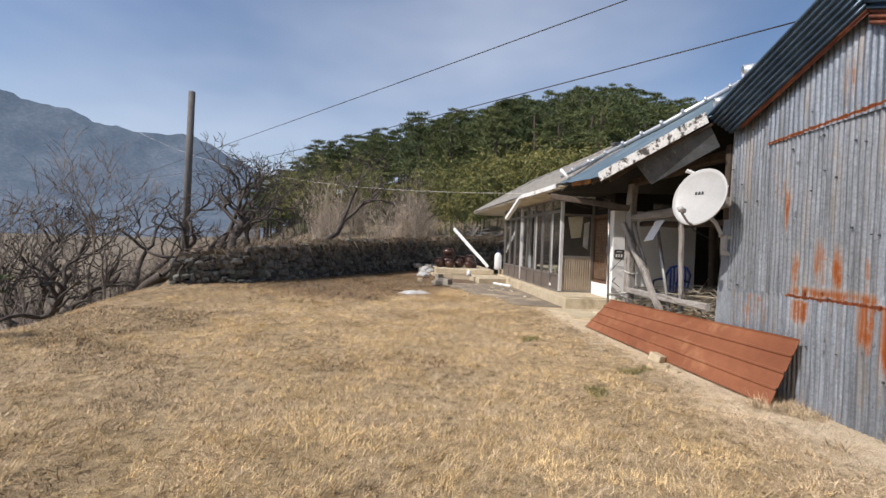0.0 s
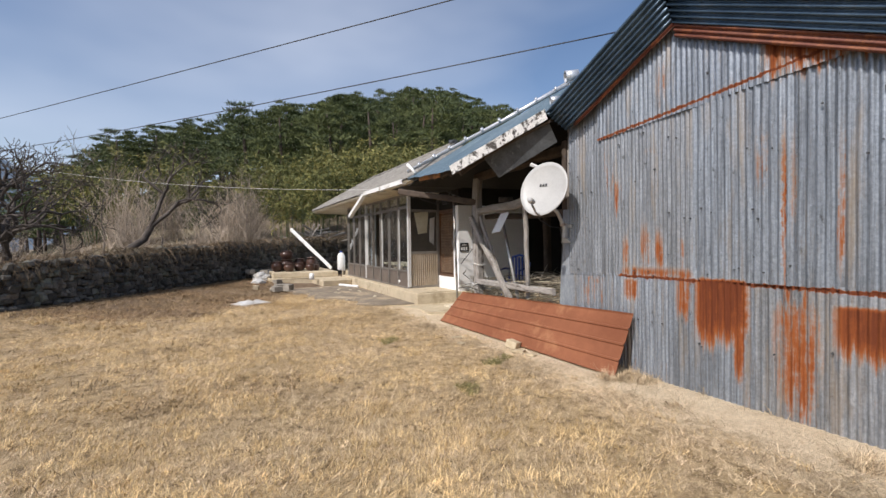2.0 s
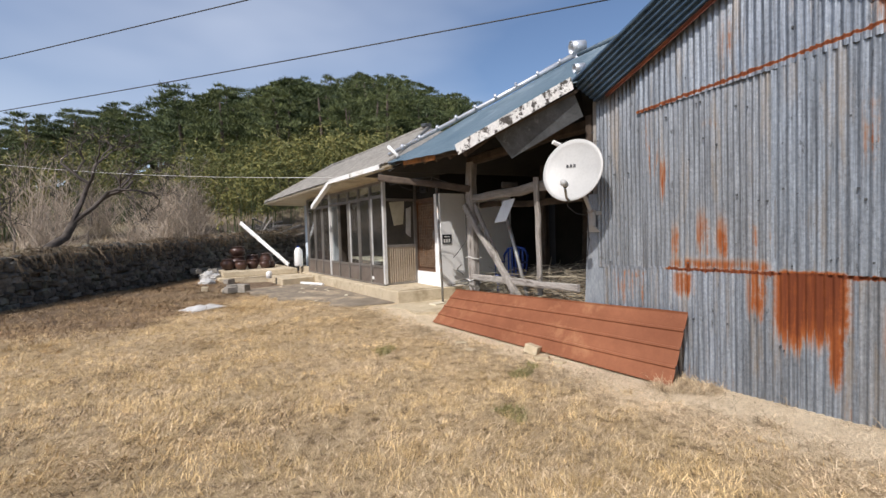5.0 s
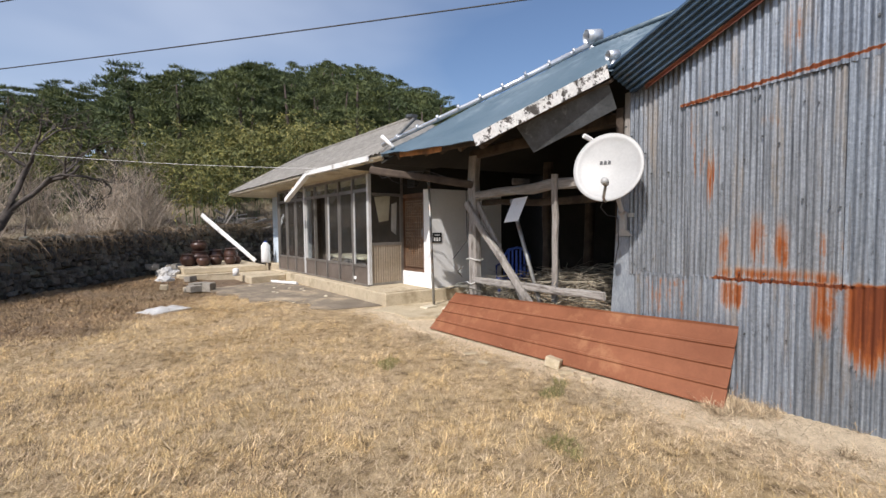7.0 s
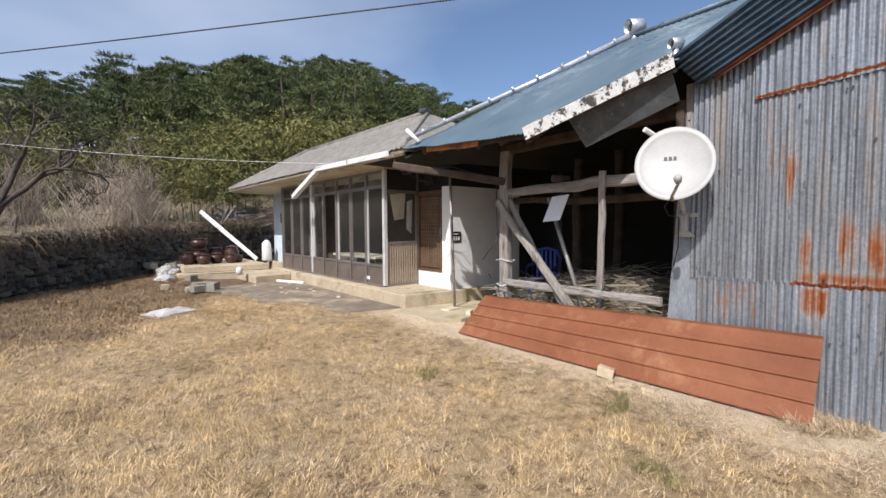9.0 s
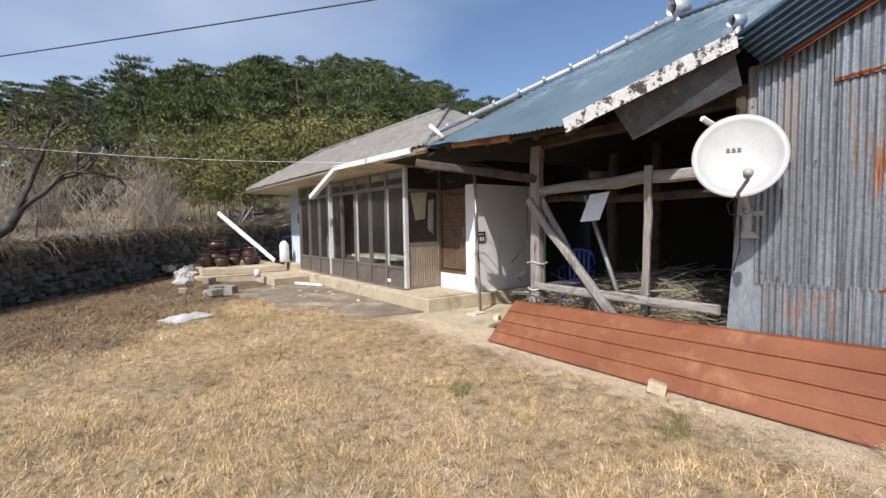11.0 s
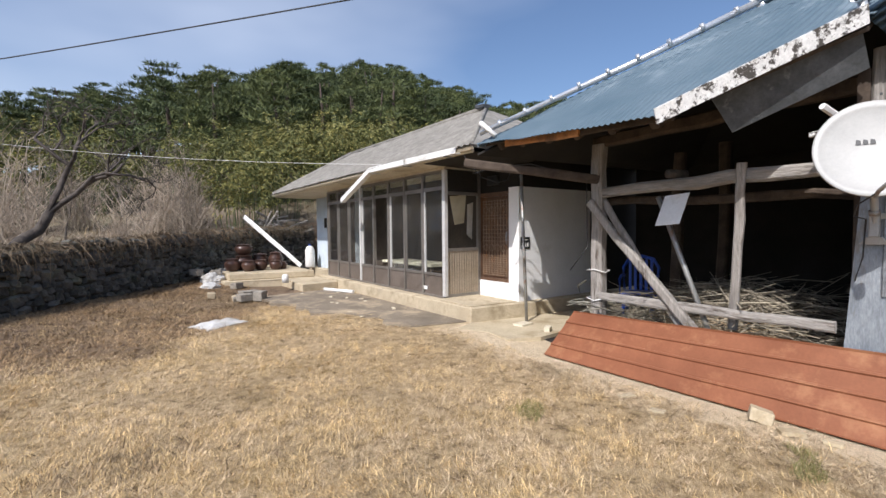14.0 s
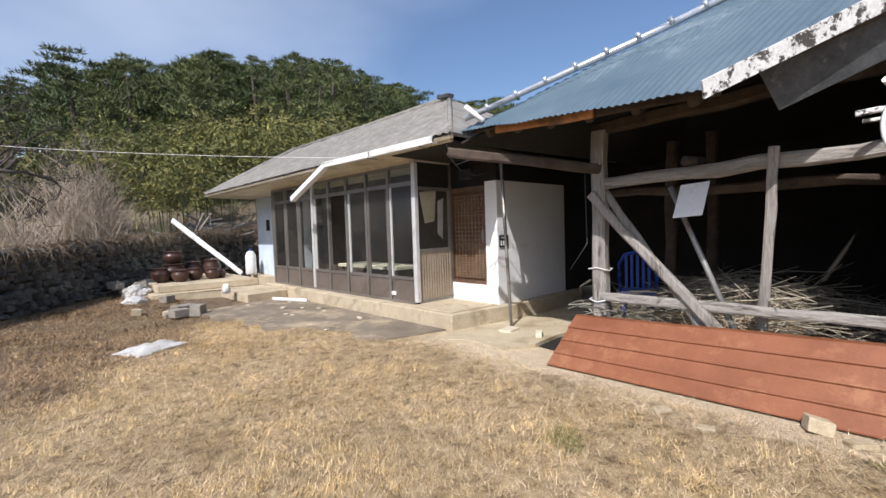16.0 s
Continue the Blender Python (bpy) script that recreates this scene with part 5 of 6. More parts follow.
# house small parts
plate = thing("house_number_plate", "black house number plate with pale figures", "sign", (0.98, -1.13, 1.4))
part("plate", box(0.87, 1.11, -1.135, -1.124, 1.29, 1.50), M_BLACK, plate, bevel=0.003)
for x0, x1, z0, z1 in ((0.90, 0.94, 1.32, 1.40), (0.965, 1.005, 1.32, 1.40), (1.03, 1.07, 1.32, 1.40), (0.92, 1.06, 1.44, 1.46)):
    part("figure", box(x0, x1, -1.139, -1.136, z0, z1), M_PVC, plate)
cloth = tagged(part("hanging_cloth", slab([(0.20, 0.12, 2.30), (0.62, 0.14, 2.34), (0.58, 0.16, 1.78), (0.30, 0.10, 1.74)], 0.01), M_FABRIC), "yellowed cloth hanging inside the porch", "cloth")
cloth2 = tagged(part("hanging_cloth", slab([(0.66, 0.14, 2.15), (0.80, 0.14, 2.2), (0.78, 0.16, 1.45), (0.64, 0.14, 1.55)], 0.01), M_CLOTH), "grey towel hanging inside the porch", "cloth")
bench = thing("porch_bench", "low bench with a pale mat inside the porch", "bench", (0.9, 2.7, 0.33))
part("seat", box(0.55, 1.3, 1.3, 3.6, 0.82, 0.88), M_FABRIC, bench)
for y in (1.4, 3.5):
    part("leg", box(0.6, 0.66, y - 0.03, y + 0.03, 0.33, 0.82), M_DKWOOD, bench)
    part("leg", box(1.2, 1.26, y - 0.03, y + 0.03, 0.33, 0.82), M_DKWOOD, bench)
tag = tagged(part("floor_tag", box(-0.034, -0.03, 0.58, 0.74, 0.45, 0.52), M_PVC), "small white label on the porch panel", "label")


def cable(name, pts, r, label):
    bm = bmesh.new()
    fine = []
    for a, b in zip(pts, pts[1:]):
        a, b = Vector(a), Vector(b)
        for k in range(12):
            f = k / 12
            p = a.lerp(b, f)
            fine.append(p)
    fine.append(Vector(pts[-1]))
    return tagged(part(name, tube(fine, r, 5, bm), M_WIRE, smooth=True), label, "cable")


def sagging(a, b, sag, n=40):
    a, b = Vector(a), Vector(b)
    return [a.lerp(b, k / n) - Vector((0, 0, sag * 4 * (k / n) * (1 - k / n))) for k in range(n + 1)]


tagged(part("power_cable", tube(sagging((-25.63, 26.44, 5.34), (4.93, -11.79, 5.47), 0.1), 0.010, 5), M_WIRE, smooth=True), "black overhead power cable", "cable")
tagged(part("power_cable", tube(sagging((-27.88, 31.66, 6.08), (0.66, -6.13, 4.46), 0.46), 0.010, 5), M_WIRE, smooth=True), "black overhead power cable", "cable")
tagged(part("phone_cable", tube(sagging((-24, 24, 9.2), (0.0, 1.0, 3.0), 1.3), 0.004, 5), M_PVC, smooth=True), "thin pale telephone cable to the eave", "cable")
tagged(part("loose_cable", tube([(-0.4, -1.2, 2.75), (-0.2, -1.3, 2.5), (0.1, -1.35, 2.42), (0.4, -1.3, 2.5), (0.6, -1.2, 2.74)], 0.008, 5), M_WIRE, smooth=True), "black cable looped under the eave", "cable")
tagged(part("loose_cable", tube([(-0.9, -1.75, 2.72), (-0.6, -1.6, 2.5), (-0.25, -1.7, 2.62), (-0.1, -2.3, 2.6), (0.0, -3.2, 2.3), (0.02, -3.2, 1.4), (-0.2, -3.1, 1.1)], 0.008, 5), M_WIRE, smooth=True), "black cable drooping to the barn post", "cable")
meter = tagged(part("meter_box", box(0.83, 0.90, -0.55, -0.25, 2.5, 2.68), M_BLACK, bevel=0.01), "dark meter box over the door", "meter")
tin = tagged(part("tin_sheet", slab([(-0.08, -4.30, 2.00), (-0.09, -4.57, 2.02), (-0.26, -4.55, 1.69), (-0.25, -4.28, 1.67)], 0.006), M_PVC), "pale square tin sheet hung on the pipe", "tin sheet")
chair = thing("plastic_chair", "blue plastic garden chair standing among the firewood", "chair", (0.72, -3.72, 0.42))
part("seat", box(0.52, 0.94, -3.92, -3.52, 0.80, 0.83), M_BLUEP, chair, bevel=0.01)
for x in (0.55, 0.91):
    for y in (-3.89, -3.55):
        part("leg", tube([(x, y, 0.42), (x * 0.96 + 0.03, y * 0.98 - 0.07, 0.80)], [0.018, 0.026], 8), M_BLUEP, chair, smooth=True)
part("backrest", tube([(0.90, -3.93, 0.83), (0.96, -3.95, 1.15), (0.98, -3.88, 1.27), (0.98, -3.72, 1.31), (0.98, -3.56, 1.27), (0.96, -3.49, 1.15), (0.90, -3.51, 0.83)], 0.022, 8), M_BLUEP, chair, smooth=True)
for k in range(5):
    y = -3.86 + k * 0.07
    part("back_slat", box(0.935, 0.955, y - 0.018, y + 0.018, 0.83, 1.27), M_BLUEP, chair, bevel=0.004)
for y in (-3.94, -3.50):
    part("armrest", tube([(0.56, y, 0.80), (0.56, y, 1.02), (0.75, y, 1.05), (0.95, y, 1.03)], 0.02, 8), M_BLUEP, chair, smooth=True)
chair.matrix_basis = pose(0.75, -3.50, 0.36, 0, 0, 24)

# roof ventilators
for nm, c, r, lab in (("roof_vent", V + Vector((0.02, 0.0, 0.04)), 0.10, "zinc drum ventilator on the ridge"), ("roof_vent", Vector((-0.30, -5.95, 3.37)), 0.055, "small white vent pipe by the shed roof")):
    e = thing(nm, lab, "roof vent", c)
    part("pipe", tube([c + Vector((0, 0, -0.15)), c + Vector((0, 0, r * 0.5))], r * 0.55, 14), M_ZINC_CAP, e, smooth=True)
    axis = Vector((0.85, -0.45, 0.1)).normalized()
    hub = c + Vector((0, 0, r * 1.1))
    hood = part("cowl", tube([hub - axis * r * 1.1, hub + axis * r * 1.1], r, 20, caps=False), M_ZINC_CAP, e, smooth=True)
    hood.modifiers.new("thickness", "SOLIDIFY").thickness = 0.006
    part("baffle", tube([hub - axis * 0.01, hub + axis * 0.01], r * 0.93, 16), M_TIN, e)


# ---- brushwood in the barn ----
def sticks(name, n, x0, x1, y0, y1, z0, z1, seed, label, length=(0.3, 1.0), rad=(0.002, 0.007), mat=None):
    rnd = random.Random(seed)
    bm = bmesh.new()
    for _ in range(n):
        cx, cy = rnd.uniform(x0, x1), rnd.uniform(y0, y1)
        hump = 0.6 + 0.4 * math.sin((cy - y0) / (y1 - y0) * math.pi)
        cz = z0 + (z1 - z0) * rnd.random() ** 1.2 * hump
        L = rnd.uniform(*length) / 2
        a = rnd.gauss(1.57, 1.0)
        d = Vector((math.cos(a), math.sin(a), rnd.gauss(0, 0.2))) * L
        c = Vector((cx, cy, cz))
        p, q = c - d, c + d
        for e in (p, q):
            e.y = min(max(e.y, -6.05), -3.05)
            e.x = min(max(e.x, -0.25), 4.2)
            e.z = max(e.z, 0.05)
        r = rnd.uniform(*rad)
        tube([p, c + Vector((rnd.uniform(-0.05, 0.05), 0, rnd.uniform(-0.03, 0.05))), q], [r, r * 0.9, r * 0.5], 4, bm)
    return tagged(part(name, bm, mat or M_STICK), label, "brushwood", kind="stuff")


sticks("brushwood_pile", 2600, 0.05, 2.2, -5.8, -3.3, 0.04, 0.95, 5, "heap of dry sticks and brushwood in the barn")
sticks("stick_bundle", 14, -0.2, 0.1, -3.5, -3.1, 0.5, 0.95, 16, "thin pale sticks leaning at the barn post", (0.4, 0.9), (0.008, 0.013))
sticks("straw_pile", 1500, 0.1, 1.6, -5.2, -3.8, 0.04, 0.72, 6, "loose dry straw on the woodpile", (0.2, 0.5), (0.0015, 0.003), M_STRAW_GREY)

# ---- utility pole ----
tagged(part("utility_pole", tube([(-10.5, 2.9, -0.6), (-10.45, 2.9, 3.0), (-10.4, 2.9, 5.7)], [0.11, 0.10, 0.09], 14), M_POLE, smooth=True), "old grey wooden utility pole behind the wall", "utility pole")


# ---- bare trees and shrubs ----
def bare_tree(name, seed, height, spread, trunk_r, mat, label, depth=5, twist=0.55, lean=(0, 0), taper=0.45, least=0.006):
    rnd = random.Random(seed)
    e = thing(name, label, "tree")
    wood = bmesh.new()
    limbs = bmesh.new()

    def grow(p, d, length, r, level, bm):
        pts, rad = [p], [r]
        steps = 4
        for k in range(steps):
            d = (d + Vector((rnd.gauss(0, twist * 0.3), rnd.gauss(0, twist * 0.3), rnd.gauss(0.04, twist * 0.26)))).normalized()
            p = p + d * length / steps
            pts.append(p)
            rad.append(r * (1 - taper * (k + 1) / steps))
        tube(pts, rad, 7 if level == 0 else (5 if level < 3 else 3), bm, caps=False)
        if level >= depth:
            return
        n = rnd.choice((2, 3, 3)) if level < 2 else rnd.choice((2, 2, 3))
        for k in range(n):
            i = rnd.choice((2, 3, 4, 4))
            a = rnd.uniform(0, 6.28)
            side = Vector((math.cos(a), math.sin(a), rnd.uniform(-0.1, 0.5)))
            nd = (d * 0.9 + side * spread * rnd.uniform(0.6, 1.2)).normalized()
            grow(pts[i], nd, length * rnd.uniform(0.62, 0.85), max(least, rad[i] * rnd.uniform(0.64, 0.86)), level + 1, limbs)

    grow(Vector((0, 0, -0.2)), Vector((lean[0], lean[1], 1)).normalized(), height * 0.34, trunk_r, 0, wood)
    part("trunk", wood, mat, e, smooth=True)
    part("crown", limbs, mat, e, smooth=True)
    return e


def shrub(name, seed, height, n, mat, label):
    rnd = random.Random(seed)
    e = thing(name, label, "shrub")
    bm = bmesh.new()
    for _ in range(n):
        a, tilt = rnd.uniform(0, 6.28), abs(rnd.gauss(0, 0.62))
        d = Vector((math.cos(a) * tilt, math.sin(a) * tilt, 1)).normalized()
        p = Vector((rnd.gauss(0, 0.25), rnd.gauss(0, 0.25), -0.1))
        L = height * rnd.uniform(0.6, 1.1)
        r = rnd.uniform(0.006, 0.014)
        mid = p + d * L * 0.5 + Vector((rnd.gauss(0, 0.06), rnd.gauss(0, 0.06), 0))
        end = p + d * L + Vector((rnd.gauss(0, 0.12), rnd.gauss(0, 0.12), -0.05))
        tube([p, mid, end], [r, r * 0.7, r * 0.3], 3, bm, caps=False)
        for _ in range(8):
            q = p.lerp(mid, rnd.uniform(0.3, 1)) if rnd.random() < 0.4 else mid.lerp(end, rnd.random())
            b = rnd.uniform(0, 6.28)
            w = q + Vector((math.cos(b) * 0.3, math.sin(b) * 0.3, rnd.uniform(0.1, 0.5))) * rnd.uniform(0.5, 1.6)
            tube([q, w], [r * 0.5, r * 0.25], 3, bm, caps=False)
    part("crown", bm, mat, e)
    return e


def place(proto, spots, seed=0, size=(0.85, 1.15)):
    rnd = random.Random(seed)
    first = True
    for spot in spots:
        x, y = spot[0], spot[1]
        s = spot[2] if len(spot) > 2 else rnd.uniform(*size)
        m = pose(x, y, ground_z(x, y), 0, 0, rnd.uniform(0, 360)) @ Matrix.Diagonal((s, s, s, 1))
        if first:
            proto.matrix_basis = m
            first = False
        else:
            c = copy_thing(proto, Matrix.Identity(4))
            c.matrix_basis = m


def polar(az, r):
    return EYE_XY[0] + r * math.sin(radians(az)), EYE_XY[1] + r * math.cos(radians(az))


place(bare_tree("persimmon_tree", 3, 4.6, 0.85, 0.12, M_BARK, "gnarled bare persimmon tree with black twisting limbs", 6, 1.15, taper=0.28, least=0.008), [(-9.5, 4.2, 1.3), (-11.9, 2.2, 1.3), (-12.9, 0.2, 1.1), (-15.8, 4.8, 1.5), (-11.6, -2.6, 0.8)], 1)
place(bare_tree("persimmon_tree", 8, 4.6, 0.8, 0.12, M_BARK, "bare dark fruit tree with crooked limbs", 6, 1.15, taper=0.28, least=0.008), [(-11.2, 4.3, 1.35), (-7.2, 6.2, 1.15), (-14.5, 1.6, 1.4), (-13.0, 3.6, 1.3), (-18.0, 6.0, 1.6), (-10.4, 6.4, 1.2)], 2)
place(bare_tree("bare_sapling", 14, 4.2, 0.5, 0.04, M_TWIG, "thin bare sapling with many grey twigs", 5, 0.5), [(-11.0, -0.4, 1.0), (-11.6, 1.2, 1.1), (-12.2, -1.4, 1.0), (-14.0, -0.6, 1.2), (-14.8, 3.0, 1.3), (-16.8, 1.8, 1.4), (-11.3, 0.4, 1.0), (-12.6, -0.6, 1.1), (-13.4, 2.8, 1.2), (-6.2, 9.5, 1.0), (-3.2, 12.0, 1.0), (-15.6, 3.4, 1.3), (-9.0, 8.0, 1.1), (-17.5, 7.0, 1.3), (-8.3, 10.5, 1.1), (-5.0, 11.5, 0.9)], 3)
place(shrub("bare_shrub", 21, 2.3, 60, M_PALEBARK, "pale bare shrub of thin upright twigs"), [polar(a, r) for a, r in ((2, 20.5), (4.5, 21.5), (-4, 22), (-9, 22))], 4, (1.1, 1.55))
place(shrub("bare_shrub", 22, 1.7, 60, M_PALEBARK, "tangled brown bare shrub"), [polar(a, r) for a, r in ((-1, 18.5), (5, 19.5), (-8, 17.5), (-14, 17), (-20, 17.5), (-25, 16.5), (-29, 15), (-33, 15), (-37, 14), (-41, 13), (-30, 19), (-36, 18))], 5, (0.5, 1.25))


# ---- evergreen hill ----
def pine(name, seed, label):
    rnd = np.random.RandomState(seed)
    e = thing(name, label, "tree", group="pines on the hill")
    h = 5.6
    bend = rnd.uniform(-0.6, 0.6, 2)
    tr = [(bend[0] * f * f, bend[1] * f * f, h * f - 0.3) for f in (0, 0.25, 0.5, 0.75, 0.95)]
    part("trunk", tube(tr, [0.16, 0.14, 0.11, 0.08, 0.03], 6), M_PINEBARK, e, smooth=True)
    allv = []
    for k in range(46):
        f = 0.30 + 0.70 * ((k // 6) + 0.16 * rnd.rand()) / 7.6
        reach = 2.2 * max(0.03, 1 - ((f - 0.40) / 0.62) ** 2) ** 0.5 * rnd.uniform(0.3, 1.0)
        a = rnd.uniform(0, 6.28)
        c = np.array([bend[0] * f * f + reach * math.cos(a), bend[1] * f * f + reach * math.sin(a), h * f + rnd.uniform(-0.07, 0.07) - 0.04 * reach])
        wide = 1.0 if f < 0.85 else 0.6
        size = np.array([rnd.uniform(0.45, 0.95) * wide, rnd.uniform(0.45, 0.95) * wide, rnd.uniform(0.05, 0.11)])
        m = 104
        p = rnd.normal(size=(m, 3))
        p = p / np.linalg.norm(p, axis=1, keepdims=True) * rnd.rand(m, 1) ** 0.4 * size + c
        d = (p - c) / size * np.array([0.7, 0.7, 0.1]) + rnd.normal(0, 0.3, (m, 3)) + np.array([0, 0, 0.5])
        d /= np.linalg.norm(d, axis=1, keepdims=True)
        w = np.cross(d, rnd.normal(size=(m, 3)))
        w /= np.linalg.norm(w, axis=1, keepdims=True)
        L, W = rnd.uniform(0.14, 0.30, (m, 1)), rnd.uniform(0.018, 0.036, (m, 1))
        allv.append(np.stack([p - w * W, p + w * W, p + d * L], 1).reshape(-1, 3))
    v = np.concatenate(allv)
    under(quads_ob("crown", v, len(v) // 3, 3, M_PINE), e)
    return e


def bamboo(name, seed, label):
    rnd = np.random.RandomState(seed)
    e = thing(name, label, "bamboo", group="bamboo below the pines")
    bm = bmesh.new()
    allv = []
    for k in range(22):
        x, y = rnd.normal(0, 0.6, 2)
        h = rnd.uniform(2.6, 4.6)
        lx, ly = rnd.normal(0, 0.4, 2) + np.array([x, y]) * 0.6
        tube([(x, y, -0.2), (x + lx * 0.3, y + ly * 0.3, h * 0.6), (x + lx * 1.3, y + ly * 1.3, h * 0.86)], [0.02, 0.016, 0.006], 3, bm, caps=False)
        sprays, each = 15, 11
        m = sprays * each
        f = np.repeat(0.28 + 0.76 * rnd.rand(sprays, 1) ** 0.6, each, 0)
        out = np.repeat(rnd.normal(0, 1.0, (sprays, 3)) * np.array([1, 1, 0.25]) + np.array([lx, ly, 0]), each, 0)
        out /= np.linalg.norm(out, axis=1, keepdims=True)
        along = rnd.rand(m, 1) * 0.62
        c = np.hstack([x + lx * 1.4 * f ** 2, y + ly * 1.4 * f ** 2, h * (f - 0.12 * f ** 4)]) + out * along - np.array([0, 0, 0.5]) * along ** 2 + rnd.normal(0, 0.05, (m, 3))
        d = out + rnd.normal(0, 0.45, (m, 3)) + np.array([0, 0, -0.45])
        d /= np.linalg.norm(d, axis=1, keepdims=True)
        w = np.cross(d, rnd.normal(size=(m, 3)))
        w /= np.linalg.norm(w, axis=1, keepdims=True)
        L, W = rnd.uniform(0.14, 0.28, (m, 1)), rnd.uniform(0.016, 0.032, (m, 1))
        quad = np.stack([c, c + d * L * 0.45 + w * W, c + d * L, c + d * L * 0.45 - w * W], 1)
        allv.append(quad.reshape(-1, 3))
    tagged(part("stalk", bm, M_PINE, e), kind="stuff")
    v = np.concatenate(allv)
    under(quads_ob("foliage", v, len(v) // 4, 4, M_BAMBOO), e)
    return e


rnd = random.Random(9)
spots = [[] for _ in range(5)]
for ring_r, step in ((31.0, 5.0), (33.5, 4.0), (36, 3.6), (39, 3.2), (42, 3.0), (45, 2.8), (48, 2.6), (51, 2.4), (54, 2.2), (57, 2.4)):
    a = -16.0
    while a < 60:
        r = ring_r + rnd.uniform(-1.8, 1.8)
        aa = a + rnd.uniform(-1.0, 1.0)
        if not (ring_r < 42 and aa < 3 + rnd.uniform(-2, 2)) and not (ring_r < 32 and (aa < 9 or aa > 24)):
            x, y = polar(aa, r)
            if not (x > 0 and y < 14):
                spots[rnd.randrange(5)].append((x, y, rnd.uniform(0.8, 1.25)))
        a += step
for k in range(5):
    place(pine("pine_tree", 300 + k, "dark green pine with layered flat needle clumps"), spots[k], 30 + k)
spots = [[] for _ in range(3)]
for ring_r, step in ((20.8, 4.2), (24.0, 5.4), (26.8, 5.0), (29.2, 5.6)):
    a = -11.0
    while a < 46:
        aa, r = a + rnd.uniform(-1.5, 1.5), ring_r + rnd.uniform(-1.5, 1.5)
        if ring_r > 26 or aa > 6.5:
            x, y = polar(aa, r)
            if not (x > -1 and y < 12.5):
                spots[rnd.randrange(3)].append((x, y, rnd.uniform(0.75, 1.1) if ring_r < 28 else rnd.uniform(0.55, 0.9)))
        a += step
for k in range(3):
    place(bamboo("bamboo_clump", 400 + k, "yellow-green bamboo clump with drooping leaves"), spots[k], 40 + k)
place(shrub("bare_thicket", 23, 3.0, 44, M_TWIG, "thicket of thin grey-brown bare stems"), [polar(a, q) for a, q in ((-29, 15.5), (-34, 14), (-38, 15), (-43, 14), (-36, 19), (-31, 21), (-41, 20), (-24, 24), (-18, 24), (-27, 28), (-34, 28), (-41, 28), (-22, 34), (-30, 36), (-38, 36), (-46, 22))], 6, (0.6, 1.05))
place(pine("pine_tree", 320, "young dark evergreen at the yard's edge"), [(-10.5, -4.9, 0.26), (-11.8, -3.2, 0.42), (-13.5, -1.8, 0.5)], 50)


# ---- grass ----
def blades(name, n, seed, region, keep, length, lean, mat, label, width=(0.0014, 0.003), tuft=1, simple=False):
    """Loose bent blades: each is two faces joined at a knee."""
    rnd = np.random.RandomState(seed)
    pts = []
    while len(pts) * tuft < n:
        x = rnd.uniform(region[0], region[1], 4000)
        y = rnd.uniform(region[2], region[3], 4000)
        u = rnd.rand(4000)
        for a, b, c in zip(x, y, u):
            if c < keep(a, b):
                pts.append((a, b, ground_z(a, b)))
                if len(pts) * tuft >= n:
                    break
    p = np.repeat(np.array(pts), tuft, 0)
    n = len(p)
    off = rnd.normal(0, 0.034, (n, 2)) if tuft > 1 else np.zeros((n, 2))
    p[:, :2] += off
    p[:, 2] -= 0.01
    L = rnd.uniform(length[0], length[1], (n, 1))
    az = np.where(rnd.rand(n) < 0.5, np.arctan2(off[:, 1], off[:, 0]), rnd.uniform(0, 6.28, n)) if tuft > 1 else rnd.uniform(0, 6.28, n)
    if tuft > 1:
        L *= np.repeat(rnd.uniform(0.55, 1.35, len(pts)), tuft)[:, None]
        az = np.repeat(np.array([3.5 * noise.noise(Vector((q[0] * 0.8, q[1] * 0.8, 17.0))) + 0.6 for q in pts]) + rnd.normal(0, 1.3, len(pts)), tuft) + rnd.normal(0, 0.8, n)
    tilt = np.clip(np.abs(rnd.normal(lean[0], lean[1], n)), 0.05, 1.5)
    d = np.stack([np.cos(az) * np.sin(tilt), np.sin(az) * np.sin(tilt), np.cos(tilt)], 1)
    tilt2 = np.clip(tilt + rnd.uniform(0.05, 0.5, n), 0.1, 1.62)
    d2 = np.stack([np.cos(az) * np.sin(tilt2), np.sin(az) * np.sin(tilt2), np.cos(tilt2)], 1)
    az2 = az + 1.57 + rnd.normal(0, 0.5, n)
    w = np.stack([np.cos(az2), np.sin(az2), np.zeros(n)], 1) * rnd.uniform(width[0], width[1], (n, 1))
    mid = p + d * L * 0.5
    tip = mid + d2 * L * 0.5
    tip[:, 2] = np.maximum(tip[:, 2], p[:, 2] + 0.012)
    if simple:
        v = np.stack([p - w, p + w, tip], 1).reshape(-1, 3)
        return tagged(quads_ob(name, v, n, 3, mat), label, "grass", kind="stuff")
    v = np.stack([p - w, p + w, mid + w * 0.8, mid - w * 0.8, tip], 1).reshape(-1, 3)
    me = bpy.data.meshes.new(name)
    me.vertices.add(n * 5)
    me.vertices.foreach_set("co", v.astype(np.float32).ravel())
    k = np.arange(n, dtype=np.int32)[:, None] * 5
    loops = (k + np.array([0, 1, 2, 3, 3, 2, 4], dtype=np.int32)).ravel()
    me.loops.add(n * 7)
    me.loops.foreach_set("vertex_index", loops)
    starts = (np.arange(n, dtype=np.int32)[:, None] * 7 + np.array([0, 4], dtype=np.int32)).ravel()
    me.polygons.add(n * 2)
    me.polygons.foreach_set("loop_start", starts)
    me.update(calc_edges=True)
    me.validate()
    me.materials.append(mat)
    return tagged(new(name, me), label, "grass", kind="stuff")


